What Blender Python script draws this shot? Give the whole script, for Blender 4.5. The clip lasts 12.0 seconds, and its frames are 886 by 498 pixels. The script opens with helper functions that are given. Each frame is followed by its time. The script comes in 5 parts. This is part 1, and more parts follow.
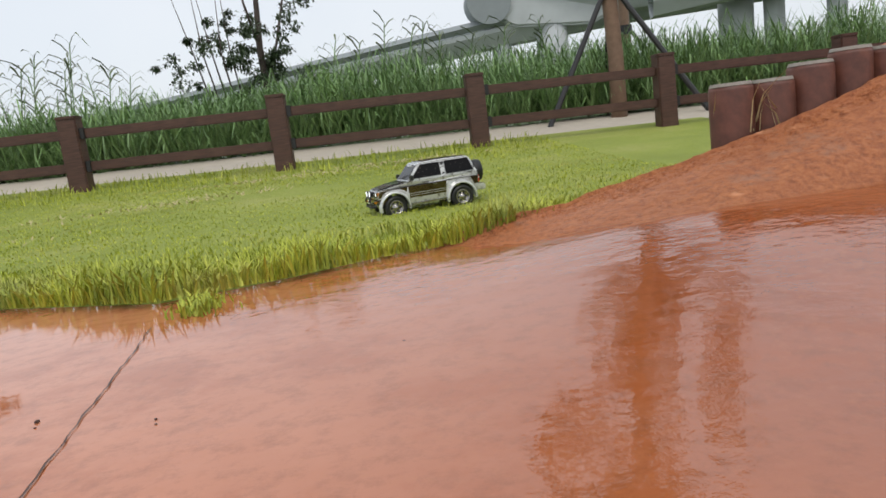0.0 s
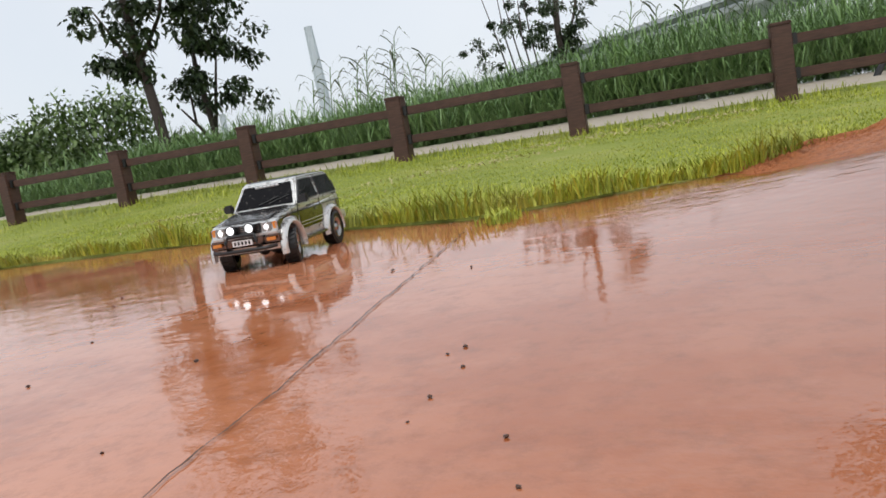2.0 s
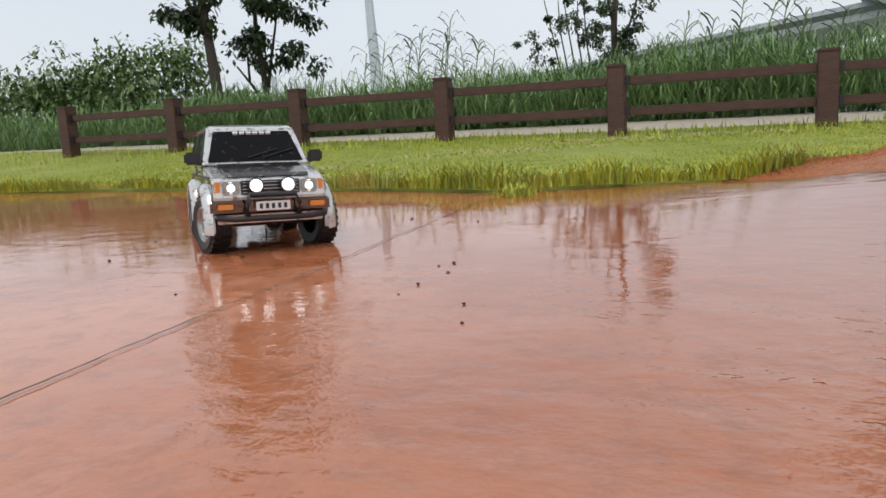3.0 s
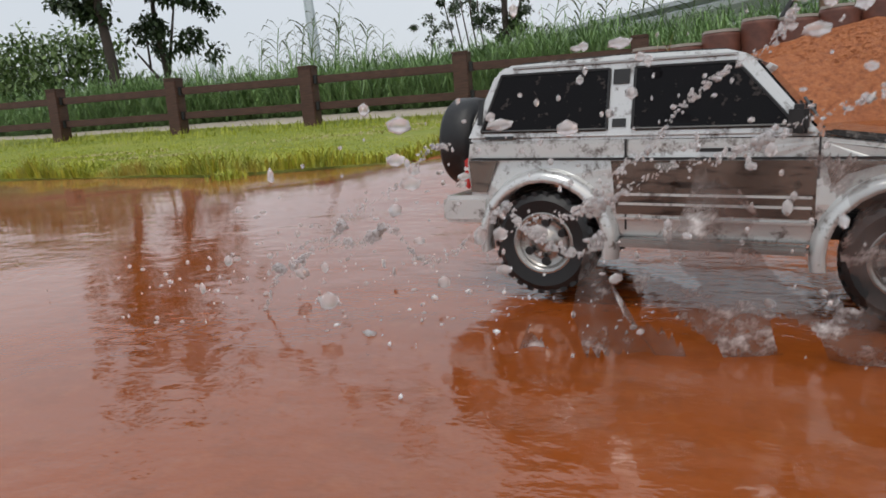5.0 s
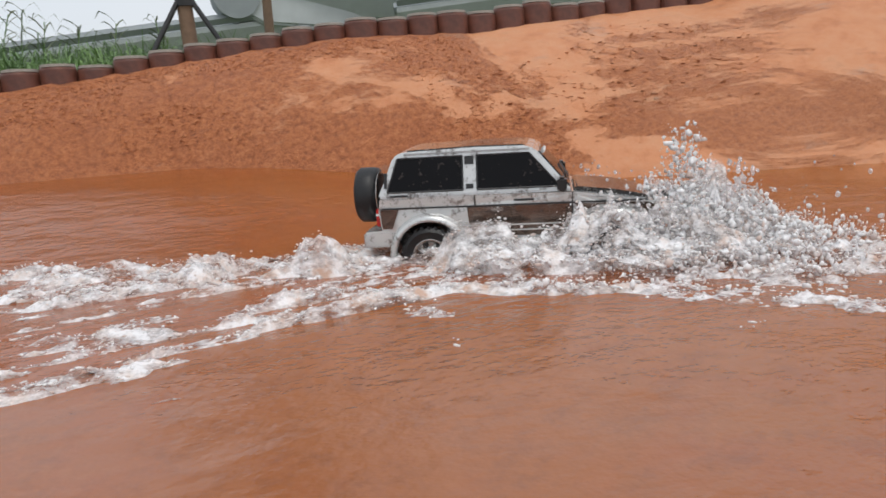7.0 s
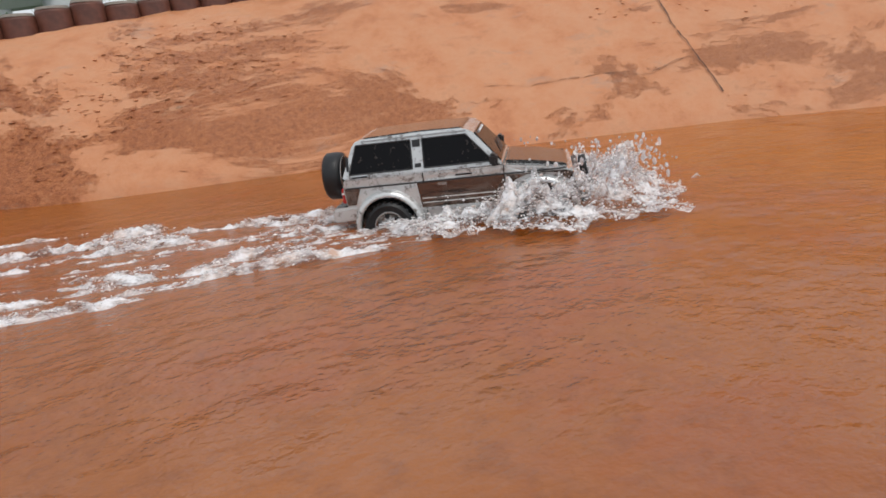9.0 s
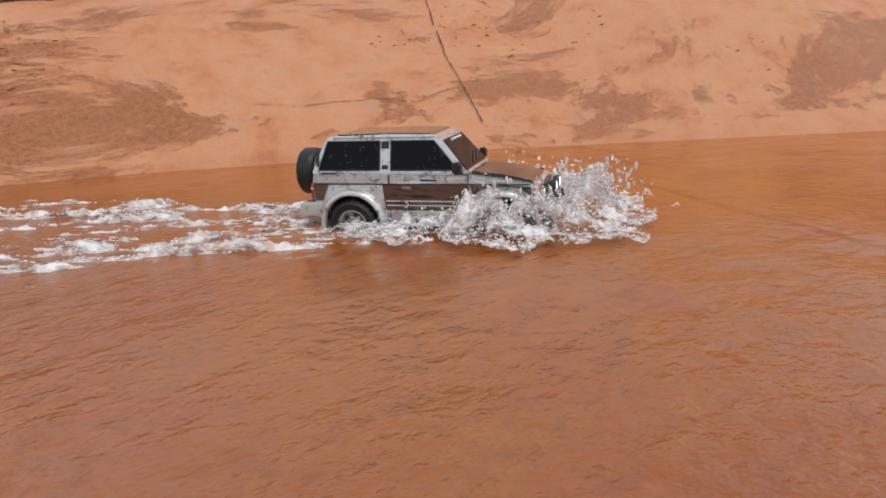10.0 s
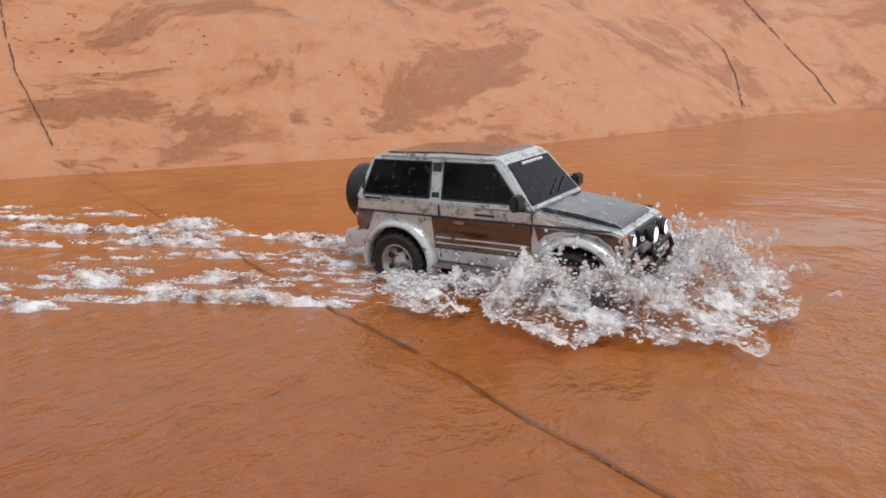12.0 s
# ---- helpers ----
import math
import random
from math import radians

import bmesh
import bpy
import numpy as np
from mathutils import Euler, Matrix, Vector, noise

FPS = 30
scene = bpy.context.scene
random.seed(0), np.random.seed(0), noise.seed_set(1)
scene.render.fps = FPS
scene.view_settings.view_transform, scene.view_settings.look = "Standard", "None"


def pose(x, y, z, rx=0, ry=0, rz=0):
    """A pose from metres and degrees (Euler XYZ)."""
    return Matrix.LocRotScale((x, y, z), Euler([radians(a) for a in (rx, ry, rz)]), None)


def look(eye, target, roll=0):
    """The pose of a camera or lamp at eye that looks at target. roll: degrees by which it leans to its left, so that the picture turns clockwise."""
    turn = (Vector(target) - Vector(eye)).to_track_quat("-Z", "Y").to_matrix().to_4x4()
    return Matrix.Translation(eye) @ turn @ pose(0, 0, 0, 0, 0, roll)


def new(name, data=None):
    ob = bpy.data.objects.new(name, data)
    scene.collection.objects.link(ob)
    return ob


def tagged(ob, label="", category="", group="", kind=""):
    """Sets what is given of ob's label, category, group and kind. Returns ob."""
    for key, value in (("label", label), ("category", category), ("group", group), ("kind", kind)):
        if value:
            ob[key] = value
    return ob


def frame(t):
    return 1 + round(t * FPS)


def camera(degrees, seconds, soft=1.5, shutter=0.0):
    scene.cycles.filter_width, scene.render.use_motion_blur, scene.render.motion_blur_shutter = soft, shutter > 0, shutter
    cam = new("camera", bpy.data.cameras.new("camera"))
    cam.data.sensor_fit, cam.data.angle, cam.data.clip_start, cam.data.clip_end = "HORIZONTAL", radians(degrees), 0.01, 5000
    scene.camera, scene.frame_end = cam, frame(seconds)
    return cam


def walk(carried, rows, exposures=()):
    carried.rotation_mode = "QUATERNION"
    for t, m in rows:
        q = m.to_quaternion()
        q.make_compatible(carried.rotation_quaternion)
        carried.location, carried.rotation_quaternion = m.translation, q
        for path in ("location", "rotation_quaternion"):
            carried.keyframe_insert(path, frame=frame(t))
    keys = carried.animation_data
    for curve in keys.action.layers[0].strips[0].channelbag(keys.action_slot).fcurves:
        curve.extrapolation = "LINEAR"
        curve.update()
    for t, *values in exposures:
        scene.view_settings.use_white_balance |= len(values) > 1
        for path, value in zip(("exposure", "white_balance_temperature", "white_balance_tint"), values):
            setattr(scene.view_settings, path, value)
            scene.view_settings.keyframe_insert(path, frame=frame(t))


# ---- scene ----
cam = camera(63.9, 12.0, soft=1.6, shutter=0.08)
PATH = [
    (0, (1.111, 1.049, 0.266), (1.262, 3.016, -0.060), -7.1),
    (0.5, (1.126, 1.023, 0.214), (1.070, 3.000, -0.088), -11.4),
    (1, (1.130, 0.994, 0.190), (0.822, 2.953, -0.069), -14.4),
    (1.5, (1.132, 0.928, 0.180), (0.614, 2.843, -0.071), -13.2),
    (2, (1.145, 0.819, 0.169), (0.489, 2.690, -0.093), -9.9),
    (2.5, (1.178, 0.726, 0.151), (0.465, 2.573, -0.130), -5.2),
    (2.7, (1.193, 0.704, 0.141), (0.466, 2.545, -0.144), -3.2),
    (4.5, (1.768, 0.416, 0.120), (0.990, 2.227, -0.219), -3.6),
    (5, (2.045, 0.474, 0.131), (1.431, 2.344, -0.227), -4.3),
    (5.5, (2.280, 0.510, 0.138), (1.911, 2.441, -0.227), -3.7),
    (6, (2.496, 0.466, 0.165), (2.464, 2.429, -0.214), -3.3),
    (6.5, (2.657, 0.394, 0.159), (3.018, 2.326, -0.212), -3.4),
    (7, (2.779, 0.317, 0.167), (3.522, 2.135, -0.215), -3.6),
    (7.2, (2.814, 0.316, 0.165), (3.694, 2.071, -0.218), -3.4),
    (9, (3.470, -0.051, 0.228), (4.612, 1.502, -0.301), -6.4),
    (9.5, (3.573, -0.216, 0.223), (4.817, 1.260, -0.300), -5.4),
    (10, (3.679, -0.319, 0.223), (5.070, 1.024, -0.289), -2.5),
    (10.5, (3.819, -0.461, 0.243), (5.291, 0.791, -0.272), -1.7),
    (11, (3.904, -0.562, 0.250), (5.474, 0.565, -0.263), -1.3),
    (11.5, (3.971, -0.665, 0.240), (5.630, 0.332, -0.261), -0.9),
    (12, (3.961, -0.689, 0.234), (5.731, 0.102, -0.260), -0.7),
]
walk(cam, [(t, look(eye, target, roll)) for t, eye, target, roll in PATH],
     [(0, 0.05), (2.5, 0.0), (4.5, -0.25), (5.5, -0.12), (7.0, -0.06), (9.5, -0.10), (12.0, -0.10)])

# ---------- plan, in metres ----------
FENCE_X, FENCE_STEP, FENCE_Y, FENCE_H = 0.492, 1.354, 6.03, 0.484
FENCE_FALL = -0.0117
FENCE_Z = 0.156
TUFT = (0.755, 2.36)
EDGE_PTS = [(-14, 4.6), (-6, 3.75), (-1.9, 3.17), (-0.7, 2.95), (0.2, 2.64), (0.65, 2.42), (0.9, 2.50), (1.1, 2.62), (1.35, 2.70), (1.6, 2.76), (2.0, 2.84), (3.6, 2.95)]
FOOT_PTS = [(1.20, 2.66, -.015), (1.56, 2.38, .035), (1.9, 2.38, .052), (2.3, 2.4, .055), (2.85, 2.35, .053), (3.4, 2.08, .03), (3.85, 1.86, 0), (4.5, 1.55, 0),
            (5.28, 1.02, 0), (6.1, .22, 0), (7.1, -.3, 0), (8.2, -.7, 0), (9.5, -1.6, 0), (10.5, -3.5, 0)]
TOP_PTS = [(1.22, 2.72, -.005), (1.6, 2.74, .07), (1.95, 2.68, .14), (2.3, 2.66, .245), (2.85, 2.62, .34), (3.35, 2.5, .395), (3.85, 2.42, .405), (4.6, 2.3, .47),
           (5.8, 1.85, .72), (6.9, 1.15, .85), (7.9, .75, .9), (9.0, .4, 1.0), (10.5, -.6, 1.0), (11.6, -2.8, 1.0)]
LOGS = [(1.99, 2.75, .288), (2.29, 2.73, .321), (2.66, 2.70, .358), (3.02, 2.68, .409), (3.27, 2.62, .439), (3.5, 2.56, .455), (4.3, 2.46, .50), (5.9, 2.0, .80), (7.2, 1.3, .93)]
N_LOGS, LOG_R = 56, 0.052
JOINTS = [[(0.70, 2.25, 0), (0.73, 2.0, 0), (0.785, 1.51, 0), (0.81, 1.28, 0), (0.845, 0.96, 0), (0.88, 0.5, 0)],
          [(5.42, 1.208, -.03), (5.016, 0.454, -.03), (4.566, -0.333, -.03), (4.454, -0.524, -.03), (4.229, -0.907, -.03)]]
BANK_CRACKS = [([(8.0 / 13, 0.0), (7.97 / 13, 0.16), (7.95 / 13, 0.27), (7.95 / 13, 0.44), (7.96 / 13, 0.6), (7.93 / 13, 0.9)], 0.004),
               ([(7.97 / 13, 0.16), (7.82 / 13, 0.128), (7.69 / 13, 0.154), (7.47 / 13, 0.148), (7.34 / 13, 0.17)], 0.004),
               ([(11.41 / 13, 0.0), (11.45 / 13, 0.154), (11.44 / 13, 0.37), (11.46 / 13, 0.62), (11.4 / 13, 0.9)], 0.012),
               ([(10.77 / 13, 0.02), (11.0 / 13, 0.161), (11.05 / 13, 0.275), (11.01 / 13, 0.456)], 0.009)]
GRIT = [(.094, 1.905, .008), (.46, 1.37, .006), (.37, 1.55, .005), (.694, 1.849, .008), (.84, 1.80, .005), (.957, 1.272, .006), (.963, 1.337, .005), (.949, 1.392, .006),
        (1.03, 1.20, .005), (.956, 1.229, .003), (1.05, 1.14, .004), (1.115, 1.956, .006), (.73, 1.196, .004), (.646, 1.414, .007), (-.178, 2.441, .009), (.154, 1.819, .006),
        (.938, 1.374, .004), (.844, 1.785, .004), (.70, 1.83, .004)]
STRAWS = [(0.1, 4.6, .35), (-0.9, 3.9, .3), (-1.6, 4.4, .4), (0.6, 5.2, .3), (1.2, 5.4, .3)]
TREE1, TREE2, BUSH = (-4.98, 8.5), (-4.85, 9.4), (-0.25, 11.2)
SHRUBS = [(-8.6, 10.8, 1.3, 2.3, 61), (-10.2, 10.5, 1.3, 2.0, 62), (-12.4, 10.3, 1.5, 2.0, 63), (-7.4, 11.6, .9, 1.3, 64)]
STAKED = [(3.3, 7.3), (4.6, 10.5)]
PLUMES = [(-3.2, 9.1, 1.2, .1), (-2.55, 9.0, 1.28, .14), (-2.3, 9.0, 1.2, -.06), (-2.1, 9.2, 1.36, .1), (-1.65, 9.0, 1.15, .12), (1.0, 9.1, 1.15, .1), (1.7, 9.1, 1.3, .12), (2.2, 9.0, 1.1, .14),
          (-2.9, 9.0, 1.30, .12), (-2.7, 9.2, 1.15, -.1), (-2.45, 9.1, 1.40, .15), (-2.2, 9.3, 1.25, .1), (-2.0, 9.0, 1.48, .12), (-1.8, 9.3, 1.2, -.08), (-1.5, 9.2, 1.1, .1),
          (0.7, 9.0, 1.2, .15), (1.3, 9.2, 1.35, .1), (1.5, 9.0, 1.25, .2), (1.9, 9.2, 1.2, .1), (-3.9, 9.2, 1.1, .1), (-4.3, 9.4, 1.0, -.1), (2.6, 9.0, 1.15, .1), (3.2, 9.1, 1.2, -.1)]
# seconds, place, heading, nose up, lean
CAR = [
    (0, 1.255, 3.56, -.008, 193, -1, 0), (0.5, 0.84, 3.16, -.012, 204, -1, 0), (1.0, 0.51, 2.86, .006, 224, -3, 2), (1.5, 0.334, 2.582, -.002, 250, -3, 2),
    (2.0, 0.27, 2.24, -.002, 276, -1, 0), (2.5, 0.33, 1.912, -.002, 299, 0, -1), (2.7, 0.40, 1.79, -.002, 306, 0, -1), (3.4, 0.76, 1.33, -.002, 325, 0, -2),
    (4.0, 1.19, 1.06, -.002, 343, 0, -2), (4.3, 1.445, 1.012, -.003, 349, 0, -1), (4.5, 1.633, 1.009, -.005, 352, 0, -1), (5.0, 2.083, 1.08, -.014, 349, -2, 0),
    (5.5, 2.505, 1.17, -.040, 349, -1, 1), (6.0, 2.780, 1.14, -.047, 344, 0, 2), (6.5, 3.033, 1.179, -.062, 333, 1, 3), (7.0, 3.264, 1.193, -.060, 328, 0, 2),
    (7.2, 3.344, 1.193, -.058, 327, 0, 1), (8.0, 3.75, 1.10, -.058, 322, 1, 1), (9.0, 4.205, 0.855, -.062, 314, 1, 2), (9.5, 4.351, 0.664, -.064, 308, 0, 1),
    (10.0, 4.505, 0.48, -.063, 298, 0, 0), (10.5, 4.645, 0.305, -.059, 286, 1, -2), (11.0, 4.715, 0.06, -.058, 274, 2, -3), (11.5, 4.765, -.175, -.053, 267, 1, -1), (12.0, 4.816, -.405, -.046, 262, 1, 1),
]
STEER = [(0, 1.0, 2.0, 2.7, 3.8, 4.5, 6.0, 9.0, 12.0), (6, 16, 18, 16, 12, 4, -8, -6, -8)]

# ---------- light and sky: an overcast, rainy day ----------
world = bpy.data.worlds.new("overcast_sky")
scene.world = world
world.use_nodes = True
wn, wl = world.node_tree.nodes, world.node_tree.links
for n in list(wn):
    wn.remove(n)
w_out = wn.new("ShaderNodeOutputWorld")
w_sky = wn.new("ShaderNodeTexSky")
w_sky.sky_type = "NISHITA"
w_sky.sun_disc = False
w_sky.sun_elevation = radians(52)
w_sky.sun_rotation = radians(160)
w_sky.air_density, w_sky.dust_density = 1.0, 4.0
w_bg1 = wn.new("ShaderNodeBackground")
w_bg1.inputs["Strength"].default_value = 0.03
w_bg2 = wn.new("ShaderNodeBackground")
w_bg2.inputs["Strength"].default_value = 0.80
w_co = wn.new("ShaderNodeTexCoord")
w_no = wn.new("ShaderNodeTexNoise")
w_no.inputs["Scale"].default_value = 1.6
w_no.inputs["Detail"].default_value = 5
w_ra = wn.new("ShaderNodeValToRGB")
w_ra.color_ramp.elements[0].position, w_ra.color_ramp.elements[0].color = 0.3, (0.80, 0.86, 0.93, 1)
w_ra.color_ramp.elements[1].position, w_ra.color_ramp.elements[1].color = 0.7, (0.95, 0.97, 1.0, 1)
w_add = wn.new("ShaderNodeAddShader")
wl.new(w_co.outputs["Generated"], w_no.inputs["Vector"])
wl.new(w_no.outputs["Fac"], w_ra.inputs["Fac"])
wl.new(w_ra.outputs["Color"], w_bg2.inputs["Color"])
wl.new(w_sky.outputs["Color"], w_bg1.inputs["Color"])
wl.new(w_bg1.outputs[0], w_add.inputs[0])
wl.new(w_bg2.outputs[0], w_add.inputs[1])
wl.new(w_add.outputs[0], w_out.inputs["Surface"])
sun = new("sun", bpy.data.lights.new("sun", "SUN"))
sun.data.energy, sun.data.angle, sun.data.color = 1.0, radians(25), (1.0, 0.97, 0.92)
sun.matrix_world = look((0, 0, 20), (3.0, 8.0, 0))


# ---------- materials ----------
def mat(name, build):
    m = bpy.data.materials.new(name)
    m.use_nodes = True
    nt = m.node_tree
    b = nt.nodes["Principled BSDF"]
    build(nt, b)
    return m


def node(nt, kind, **values):
    n = nt.nodes.new("ShaderNode" + kind)
    for k, v in values.items():
        n.inputs[k.replace("_", " ")].default_value = v
    return n


def coords(nt, scale=(1, 1, 1), kind="Object"):
    co = nt.nodes.new("ShaderNodeTexCoord")
    mp = nt.nodes.new("ShaderNodeMapping")
    mp.inputs["Scale"].default_value = scale
    nt.links.new(co.outputs[kind], mp.inputs["Vector"])
    return mp.outputs["Vector"]


def noise_fac(nt, vec, scale, detail=4, rough=0.6):
    n = node(nt, "TexNoise", Scale=scale, Detail=detail, Roughness=rough)
    nt.links.new(vec, n.inputs["Vector"])
    return n.outputs["Fac"]


def ramp(nt, fac, *stops):
    r = nt.nodes.new("ShaderNodeValToRGB")
    el = r.color_ramp.elements
    while len(el) < len(stops):
        el.new(0.5)
    for e, (p, c) in zip(el, stops):
        e.position = p
        e.color = (*c, 1) if len(c) == 3 else c
    nt.links.new(fac, r.inputs["Fac"])
    return r.outputs["Color"]


def mixc(nt, fac, a, b, kind="MIX"):
    m = nt.nodes.new("ShaderNodeMix")
    m.data_type, m.blend_type = "RGBA", kind
    for sock, v in ((m.inputs[0], fac), (m.inputs[6], a), (m.inputs[7], b)):
        if isinstance(v, (int, float)):
            sock.default_value = v
        elif isinstance(v, tuple):
            sock.default_value = (*v, 1)
        else:
            nt.links.new(v, sock)
    return m.outputs[2]


def bump(nt, b, height, strength=0.3, distance=0.01, under=None):
    n = nt.nodes.new("ShaderNodeBump")
    n.inputs["Strength"].default_value, n.inputs["Distance"].default_value = strength, distance
    nt.links.new(height, n.inputs["Height"])
    if under:
        nt.links.new(under, n.inputs["Normal"])
    nt.links.new(n.outputs["Normal"], b.inputs["Normal"])
    return n.outputs["Normal"]


def plain(color, rough=0.5, metal=0.0, grain=0.12, scale=60.0, bumps=0.0, coat=0.0):
    def build(nt, b):
        v = coords(nt)
        f = noise_fac(nt, v, scale)
        f2 = noise_fac(nt, v, scale * 0.13)
        c = mixc(nt, f, tuple(x * (1 - grain) for x in color), tuple(min(1, x * (1 + grain)) for x in color))
        c = mixc(nt, f2, c, mixc(nt, 1.0, c, (1 - grain, 1 - grain, 1 - grain), "MULTIPLY"))
        nt.links.new(c, b.inputs["Base Color"])
        b.inputs["Roughness"].default_value, b.inputs["Metallic"].default_value = rough, metal
        b.inputs["Coat Weight"].default_value = coat
        if bumps:
            bump(nt, b, f, bumps, 0.2 / scale)
    return build


def build_wet(nt, b):
    """Muddy water on orange concrete: a clay film on the paving, deeper and browner in the pool."""
    v = coords(nt)
    big = noise_fac(nt, v, 0.8, 5)
    mid = noise_fac(nt, v, 3.2, 6, 0.65)
    streak = noise_fac(nt, v, 28, 7, 0.75)
    fine = noise_fac(nt, v, 55, 4, 0.7)
    film = ramp(nt, big, (0.32, (0.26, 0.056, 0.009)), (0.52, (0.30, 0.072, 0.013)), (0.7, (0.36, 0.11, 0.032)))
    pool = ramp(nt, big, (0.35, (0.35, 0.105, 0.011)), (0.6, (0.28, 0.074, 0.009)), (0.75, (0.33, 0.105, 0.02)))
    sep = nt.nodes.new("ShaderNodeSeparateXYZ")
    nt.links.new(v, sep.inputs[0])

    def along_x(x0, x1, y0=0.0, y1=1.0):
        r = nt.nodes.new("ShaderNodeMapRange")
        r.inputs["From Min"].default_value, r.inputs["From Max"].default_value = x0, x1
        r.inputs["To Min"].default_value, r.inputs["To Max"].default_value = y0, y1
        nt.links.new(sep.outputs["X"], r.inputs["Value"])
        return r.outputs["Result"]

    pale = ramp(nt, mid, (0.35, (0.58, 0.225, 0.115)), (0.6, (0.50, 0.175, 0.08)))
    film = mixc(nt, along_x(0.7, 1.6), pale, film)
    c = mixc(nt, along_x(1.9, 3.2), film, pool)
    c = mixc(nt, along_x(3.9, 5.0, 0.0, 0.8), c, (0.44, 0.135, 0.010))
    c = mixc(nt, ramp(nt, mid, (0.5, (0, 0, 0)), (0.60, (0.45, 0.45, 0.45))), c, (0.33, 0.075, 0.012))
    c = mixc(nt, ramp(nt, streak, (0.48, (0, 0, 0)), (0.66, (0.38, 0.38, 0.38))), c, (0.17, 0.046, 0.010))
    c = mixc(nt, ramp(nt, fine, (0.52, (0, 0, 0)), (0.75, (0.3, 0.3, 0.3))), c, (0.42, 0.145, 0.045))
    nt.links.new(c, b.inputs["Base Color"])
    nt.links.new(ramp(nt, along_x(0.0, 6.0), (0.30, (0.03, 0.03, 0.03)), (0.45, (0.20, 0.20, 0.20)), (0.64, (0.20, 0.20, 0.20)), (0.78, (0.07, 0.07, 0.07))), b.inputs["Roughness"])
    nt.links.new(along_x(3.2, 4.8, 1.8, 1.36), b.inputs["IOR"])
    # the film on the paving runs down towards the pool; wavelets and fine rain ripples in drifting patches
    fall = nt.nodes.new("ShaderNodeMath")
    fall.operation = "MULTIPLY"
    fall.inputs[1].default_value = 0.028
    nt.links.new(sep.outputs["Y"], fall.inputs[0])
    n0 = bump(nt, b, mixc(nt, along_x(2.0, 3.0), fall.outputs[0], (0.05, 0.05, 0.05)), 1.0, 1.0)
    area = ramp(nt, noise_fac(nt, v, 0.9, 3), (0.42, (0.15, 0.15, 0.15)), (0.58, (1, 1, 1)))
    deep = ramp(nt, along_x(0.0, 6.0), (0.12, (0.07, 0.07, 0.07)), (0.20, (0.34, 0.34, 0.34)), (0.33, (0.50, 0.50, 0.50)), (0.46, (0.8, 0.8, 0.8)), (0.70, (1, 1, 1)), (0.92, (0.5, 0.5, 0.5)))
    amount = mixc(nt, 1.0, area, deep, "MULTIPLY")
    rip = node(nt, "TexNoise", Scale=13.0, Detail=2.0, Roughness=0.45, Distortion=0.0)
    nt.links.new(coords(nt, (1.0, 1.3, 1.0)), rip.inputs["Vector"])
    n1 = bump(nt, b, mixc(nt, 1.0, rip.outputs["Fac"], amount, "MULTIPLY"), 1.0, 0.013, n0)
    small = node(nt, "TexNoise", Scale=48.0, Detail=3.0, Roughness=0.6, Distortion=0.0)
    nt.links.new(coords(nt, (1.0, 1.2, 1.0)), small.inputs["Vector"])
    bump(nt, b, mixc(nt, 1.0, small.outputs["Fac"], amount, "MULTIPLY"), 1.0, 0.0048, n1)


